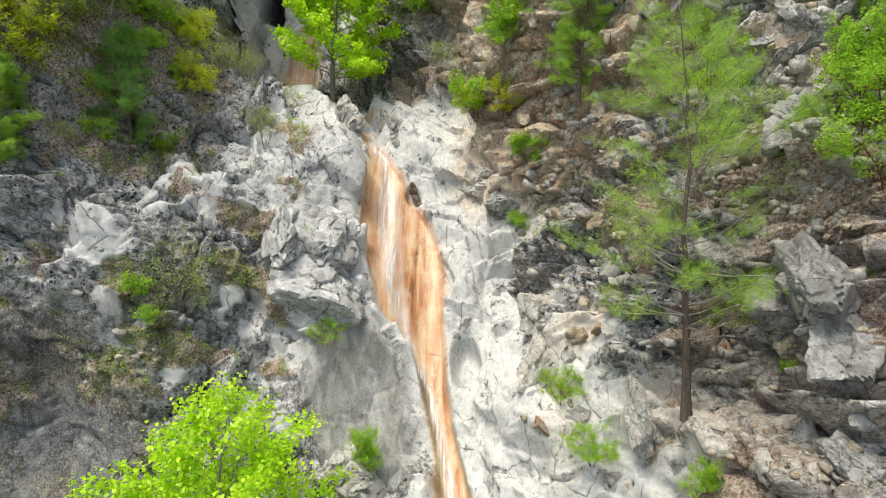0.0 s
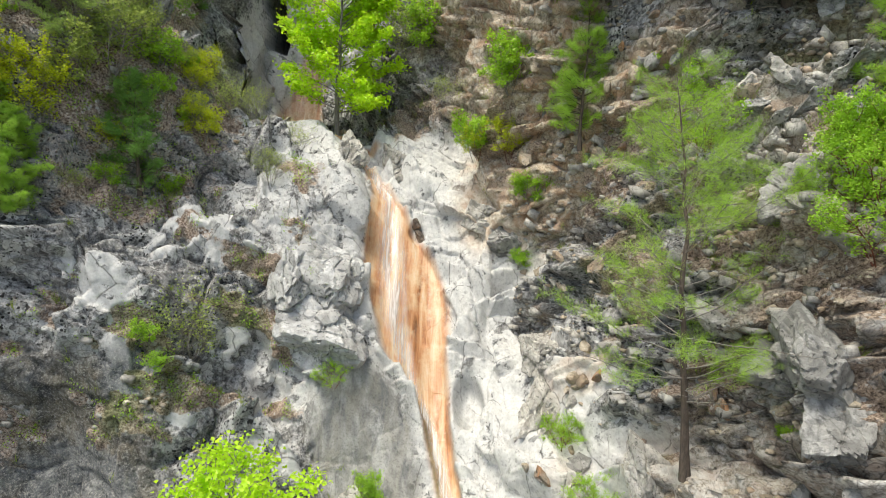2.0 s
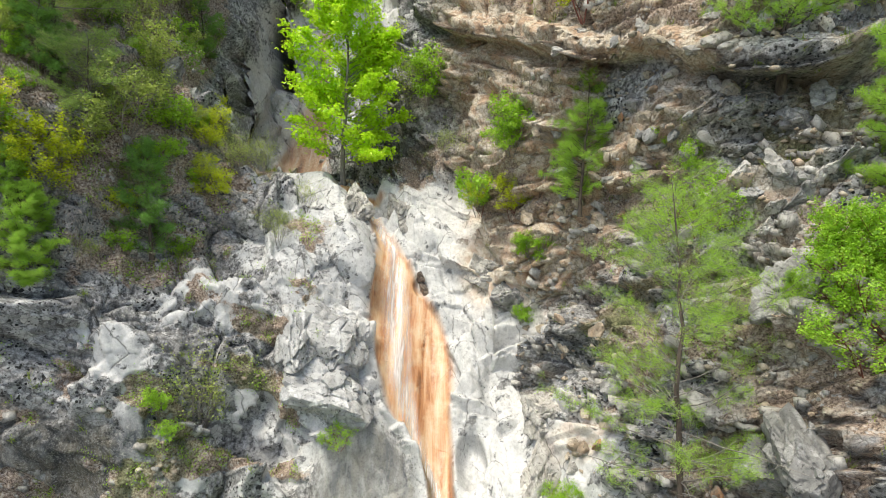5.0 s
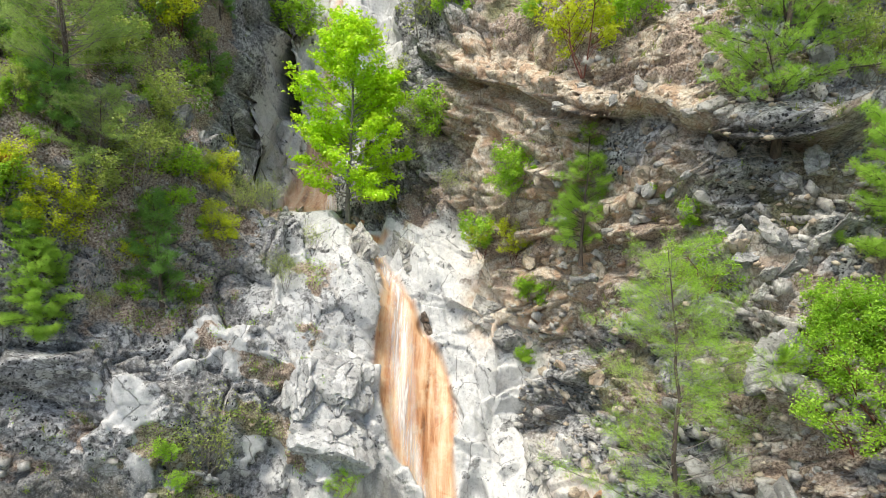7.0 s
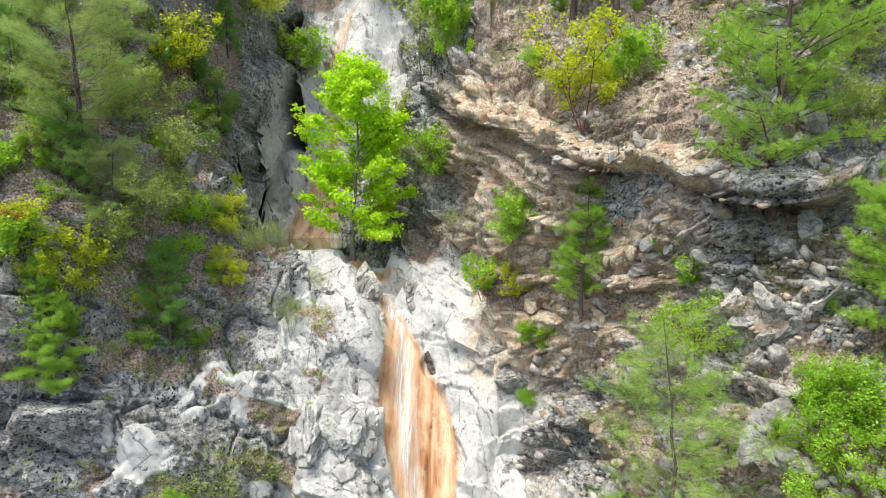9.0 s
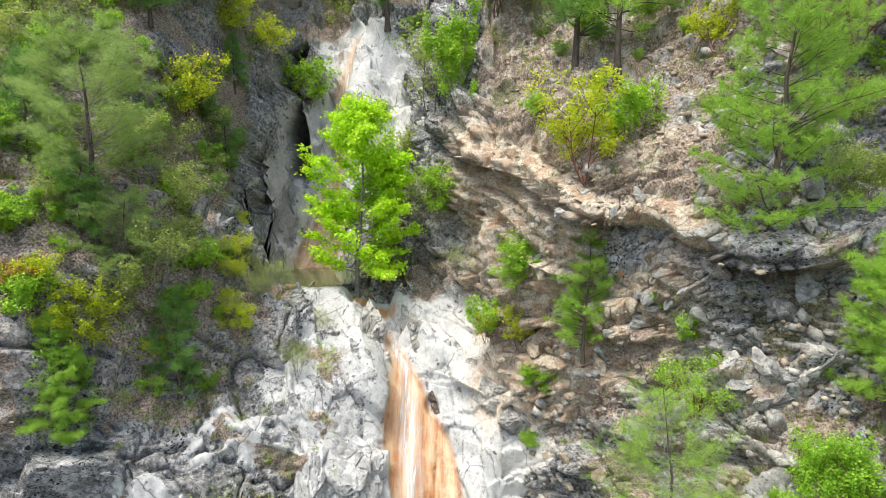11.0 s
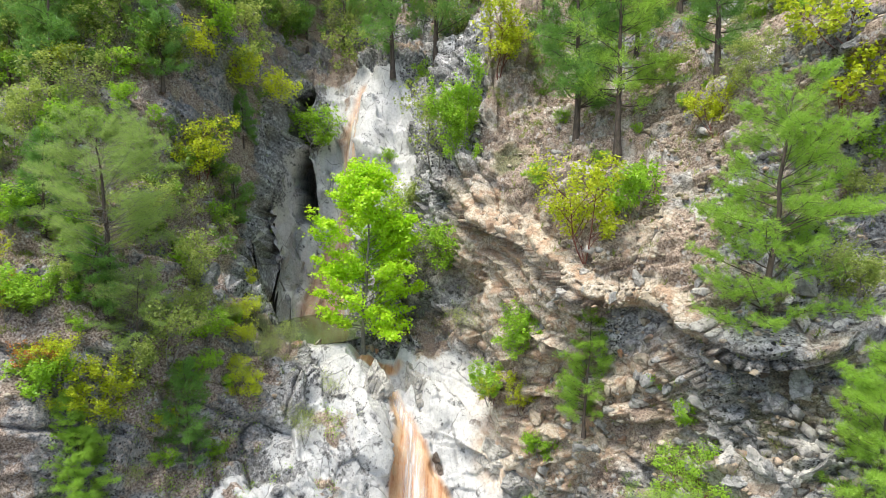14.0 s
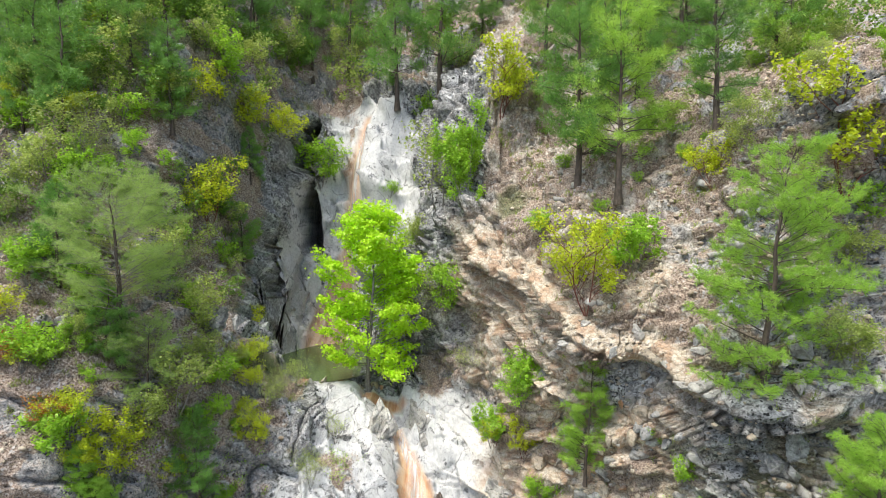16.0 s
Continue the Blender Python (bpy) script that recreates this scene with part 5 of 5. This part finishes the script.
def cover(stock, count, seed, u0, u1, v0, v1, lo, hi, label):
    """Far undergrowth, too dense to count, as one mesh."""
    rng = np.random.default_rng(seed)
    meshes = []
    for thing in stock:
        me = [o for o in thing.children if o.name.startswith("crown")][0].data
        co, ix = np.empty(len(me.vertices) * 3, np.float32), np.empty(len(me.loops), np.int32)
        me.vertices.foreach_get("co", co)
        me.loops.foreach_get("vertex_index", ix)
        meshes.append((co.reshape(-1, 3), ix.reshape(-1, 3), me.materials[0]))
    u, v = rng.uniform(u0, u1, count * 5), rng.uniform(v0, v1, count * 5)
    keep = soil_cover(u, v) > 0.5
    place = hill(u[keep][:count], v[keep][:count])
    for k, (co, ix, mat) in enumerate(meshes):
        vs, fs = [], []
        for q, p in enumerate(place[k::len(meshes)]):
            a, sc = rng.uniform(0, 2 * math.pi), rng.uniform(lo, hi)
            turn = np.array([[math.cos(a), -math.sin(a), 0], [math.sin(a), math.cos(a), 0], [0, 0, 1]])
            vs.append(co @ turn.T * sc + p + np.array([0, -0.25, -0.15]) * sc)
            fs.append(ix + q * len(co))
        tagged(new("undergrowth", mesh_from("undergrowth", np.concatenate(vs), np.concatenate(fs), [mat])), label, "undergrowth", kind="stuff")


SHRUB = dict(category="shrub", group="wild shrubs")
fill(FAR_OLIVE, 45, 1, -30, -16, 15, 30, 0.5, 1.1, label="dull olive-green evergreen shrub on brown soil", **SHRUB)
cover(FAR_OLIVE, 110, 31, -40, -17, 28, 50, 0.5, 1.2, "dull green undergrowth on the wooded slope")
fill(FAR_GREEN, 60, 2, -38, -16, 13, 40, 0.5, 1.2, label="fresh green leafy shrub on brown soil", **SHRUB)
fill(YELLOW, 12, 3, -34, -14, 6, 40, 0.5, 1.1, label="yellow-green leafy shrub on brown soil", **SHRUB)
fill(GREY, 26, 4, -30, -12, 4, 30, 0.5, 1.0, label="sparse grey twiggy shrub on brown soil", **SHRUB)
fill(YELLOW, 5, 15, -21, -12, 4, 13, 0.35, 0.8, label="yellow-green leafy shrub on brown soil", **SHRUB)
fill(GREEN, 7, 23, -24, -14, 6, 18, 0.5, 1.1, label="fresh green leafy shrub on brown soil", **SHRUB)
fill(GREEN, 9, 13, -21, -12, 4, 13, 0.35, 0.9, label="fresh green leafy shrub on brown soil", **SHRUB)
fill(OLIVE, 4, 14, -21, -11.5, 4, 14, 0.35, 0.8, label="dull olive-green evergreen shrub on brown soil", **SHRUB)
cover(FAR_OLIVE + FAR_GREEN[1:], 56, 6, -30, 20, 44, 68, 0.9, 1.8, "dull green undergrowth above the falls")
fill(OLIVE, 30, 7, 5, 34, 15, 44, 0.35, 0.8, label="low olive-green shrub on stony soil", **SHRUB)
fill(GREEN, 34, 8, 4, 30, 14, 42, 0.25, 0.8, label="low green shrub on stony soil", **SHRUB)
cover(FAR_OLIVE, 50, 21, 6, 36, 26, 50, 0.5, 1.2, "dull green undergrowth on the upper slope")
fill(FAR_PINES[:1], 28, 22, -38, -20, 24, 47, 0.45, 1.0, label="dark green pine among the shrubs", category="pine tree", group="pines on the slopes")
fill(FAR_PINES, 20, 9, -42, 34, 50, 70, 0.9, 1.5, label="tall green pine in the wood on the crest", category="pine tree", group="pines on the crest")
fill(PINES, 6, 10, 12, 36, 24, 44, 0.7, 1.1, label="green pine on the stony upper slope", category="pine tree", group="pines on the slopes")
fill(SAPLINGS, 8, 12, -36, -16, 10, 46, 0.5, 1.0, label="young dense green pine on brown soil", category="pine tree", group="young pines")
for stock in (NEAR_GREEN, FAR_GREEN, FAR_OLIVE, FAR_PINES, PINES, SAPLINGS, [BRIGHT_SAPLING], [JUNIPER], ARBUTUS, YELLOW, GREEN, OLIVE, GREY, RUST):
    for thing in stock:
        for ob in (*thing.children_recursive, thing):
            bpy.data.objects.remove(ob)

near_tree = pine(34, 11.0, 4.4, SPRING_LEAF, clear=0.30, tufts=16, size=0.17, step=0.027, leafy=6, bark=GREY_BARK, trunk_r=0.16, name="plane_tree")
near_tree.matrix_basis = pose(-7.05, 16.2, 0.25)
tagged(near_tree, "plane tree crown with vivid lime-green spring leaves", "deciduous tree")

# ---- stones, litter and low herbs ----
def strewn(count, seed, u0, u1, v0, v1, keep):
    """Places on the slope where keep(u, v) is likely to hold."""
    rng = np.random.default_rng(seed)
    u, v = rng.uniform(u0, u1, count * 6), rng.uniform(v0, v1, count * 6)
    ok = rng.random(len(u)) < keep(u, v)
    return u[ok][:count], v[ok][:count], rng


su, sv, srng = strewn(290, 7, 3.5, 17, -12, 13, lambda u, v: soft(rough(u * 0.5, v * 0.5, 201, 3), -0.1, 0.2))
for k, (u, v) in enumerate(zip(su, sv)):
    s = srng.uniform(0.12, 0.42) * (1.5 if srng.random() < 0.12 else 1.0)
    tagged(set_rock("stone", STONES[k % 8], u, v, (s, s * srng.uniform(0.5, 0.9), s * 0.7), srng.uniform(0, 360), 0.3),
           "loose weathered limestone stone on the bank", "stone", "loose stones")


def stuff(name, verts, faces, mat, label, category):
    return tagged(new(name, mesh_from(name, verts, faces, [mat])), label, category, kind="stuff")


# pebbles: small broken stones
pu, pv, prng = strewn(7500, 8, -26, 24, -14, 34, lambda u, v: np.where(u < -9, 0.5 * soil_cover(u, v) * soft(rough(u * 0.6, v * 0.6, 203, 3), 0.0, 0.15), 1.0) * (0.25 + 0.75 * soft(rough(u * 0.6, v * 0.6, 203, 3), -0.1, 0.15)) * np.where(u < -9, 1.0, soft(u, 2.0, 4.5)) * (1 - polished(u, v)))
pp = hill(pu, pv)
_bm = bmesh.new()
bmesh.ops.create_icosphere(_bm, subdivisions=1, radius=1)
oct_v = np.array([q.co[:] for q in _bm.verts])
oct_f = np.array([[q.index for q in fc.verts] for fc in _bm.faces])
_bm.free()
ps = 0.045 + 0.17 * prng.random((len(pu), 1, 1)) ** 2.2 * prng.uniform(0.5, 1.2, (len(pu), 12, 1))
verts = pp[:, None] + (oct_v[None] + prng.normal(0, 0.16, (len(pu), 12, 3))) * ps * np.array([1.1, 1.0, 0.65])
stuff("pebbles", verts.reshape(-1, 3), (oct_f[None] + (np.arange(len(pu)) * 12)[:, None, None]).reshape(-1, 3), TAN_ROCK, "pale broken pebbles scattered on the bank", "pebbles")

# rubble: squared stones bedded close together in the bank
def stony(u, v):
    """Where broken stones lie thickly."""
    left = 0.25 * soil_cover(u, v) * soft(rough(u * 0.5, v * 0.5, 211, 3), 0.0, 0.2)
    return np.where(u < -9, left, bank_stones(u, v))


def bank_stones(u, v):
    return soft(rough(u * 0.45, v * 0.45, 205, 3), -0.05, 0.15) * (1 - bedded(u, v, bedding(*to_world(u, v, broad(u, v))))) * (1 - 0.9 * soft(v, 5, 8)) * (1 - polished(u, v)) * soft(u, 3, 5) * (1 - patch(u, v, 8.3, 9.4, 1.5, 1.3, -30))


ru, rv, rrng = strewn(3000, 12, -24, 20, -12, 24, stony)
cube = np.array([(a, b, c) for a in (-1, 1) for b in (-1, 1) for c in (-1, 1)], float)
cube_f = np.array([(0, 1, 3, 2), (4, 6, 7, 5), (0, 4, 5, 1), (2, 3, 7, 6), (0, 2, 6, 4), (1, 5, 7, 3)])
rs = (0.07 + 0.24 * rrng.random((len(ru), 1, 1)) ** 2.6) * rrng.uniform(0.6, 1.25, (len(ru), 1, 3)) * np.array([1.3, 1.0, 0.7])
rc = cube[None] * rrng.uniform(0.55, 1.1, (len(ru), 8, 3)) * rs
ra = rrng.normal(-0.25, 0.3, (len(ru), 1))
rx, rz = rc[..., 0] * np.cos(ra) - rc[..., 2] * np.sin(ra), rc[..., 0] * np.sin(ra) + rc[..., 2] * np.cos(ra)
verts = hill(ru, rv)[:, None] + np.stack([rx, rc[..., 1], rz], 2)
stuff("rubble", verts.reshape(-1, 3), (cube_f[None] + (np.arange(len(ru)) * 8)[:, None, None]).reshape(-1, 4), PALE_ROCK, "squared grey and tan stones bedded in the slopes", "rubble")

# dead leaves
lu, lv, lrng = strewn(26000, 9, -34, 26, 2, 46, lambda u, v: soil_cover(u, v) ** 2)
v, f = leaves(lrng, hill(lu, lv) + np.array([0, -0.02, 0.03]), 0.11, 0.4)
LITTER = leaf_material("dead_leaves", (0.07, 0.045, 0.035), (0.32, 0.24, 0.19), 0.8, 0.1)
stuff("leaf_litter", v, f, LITTER, "dry brown leaf litter on the soil", "leaf litter")

# herbs and grass
ku, kv, krng = strewn(260, 11, -19, -4.6, -9, 8, lambda u, v: soil_cover(u, v) * (1 - chute(u, v)))
v, f = leaves(krng, np.repeat(hill(ku, kv), 24, 0) + np.array([0, -0.05, 0.15]), 0.09, 0.3, 0.16)
stuff("rock_plants", v, f, GREEN_LEAF, "small green plants rooted in the cliff's crevices", "plants")
hu, hv, hrng = strewn(4200, 10, -34, 26, -10, 48, lambda u, v: np.clip(soil_cover(u, v) * soft(rough(u * 0.4, v * 0.4, 207, 3), 0.0, 0.2) + 0.03 + 0.22 * soft(u, 3, 6) * soft(rough(u * 0.7, v * 0.7, 209, 3), 0.0, 0.2), 0, 1) * (1 - polished(u, v)) * (1 - chute(u, v)))
hp = hill(hu, hv)
v, f = blades(hrng, hp, np.tile([0, -0.25, 1.0], (len(hp), 1)), 0.34, 0.03, 0.5, 14)
HERB = leaf_material("herbs", (0.09, 0.17, 0.02), (0.36, 0.44, 0.08), 0.5, 0.4)
stuff("grass_tufts", v, f, HERB, "small tufts of grass and herbs on the slope", "grass")
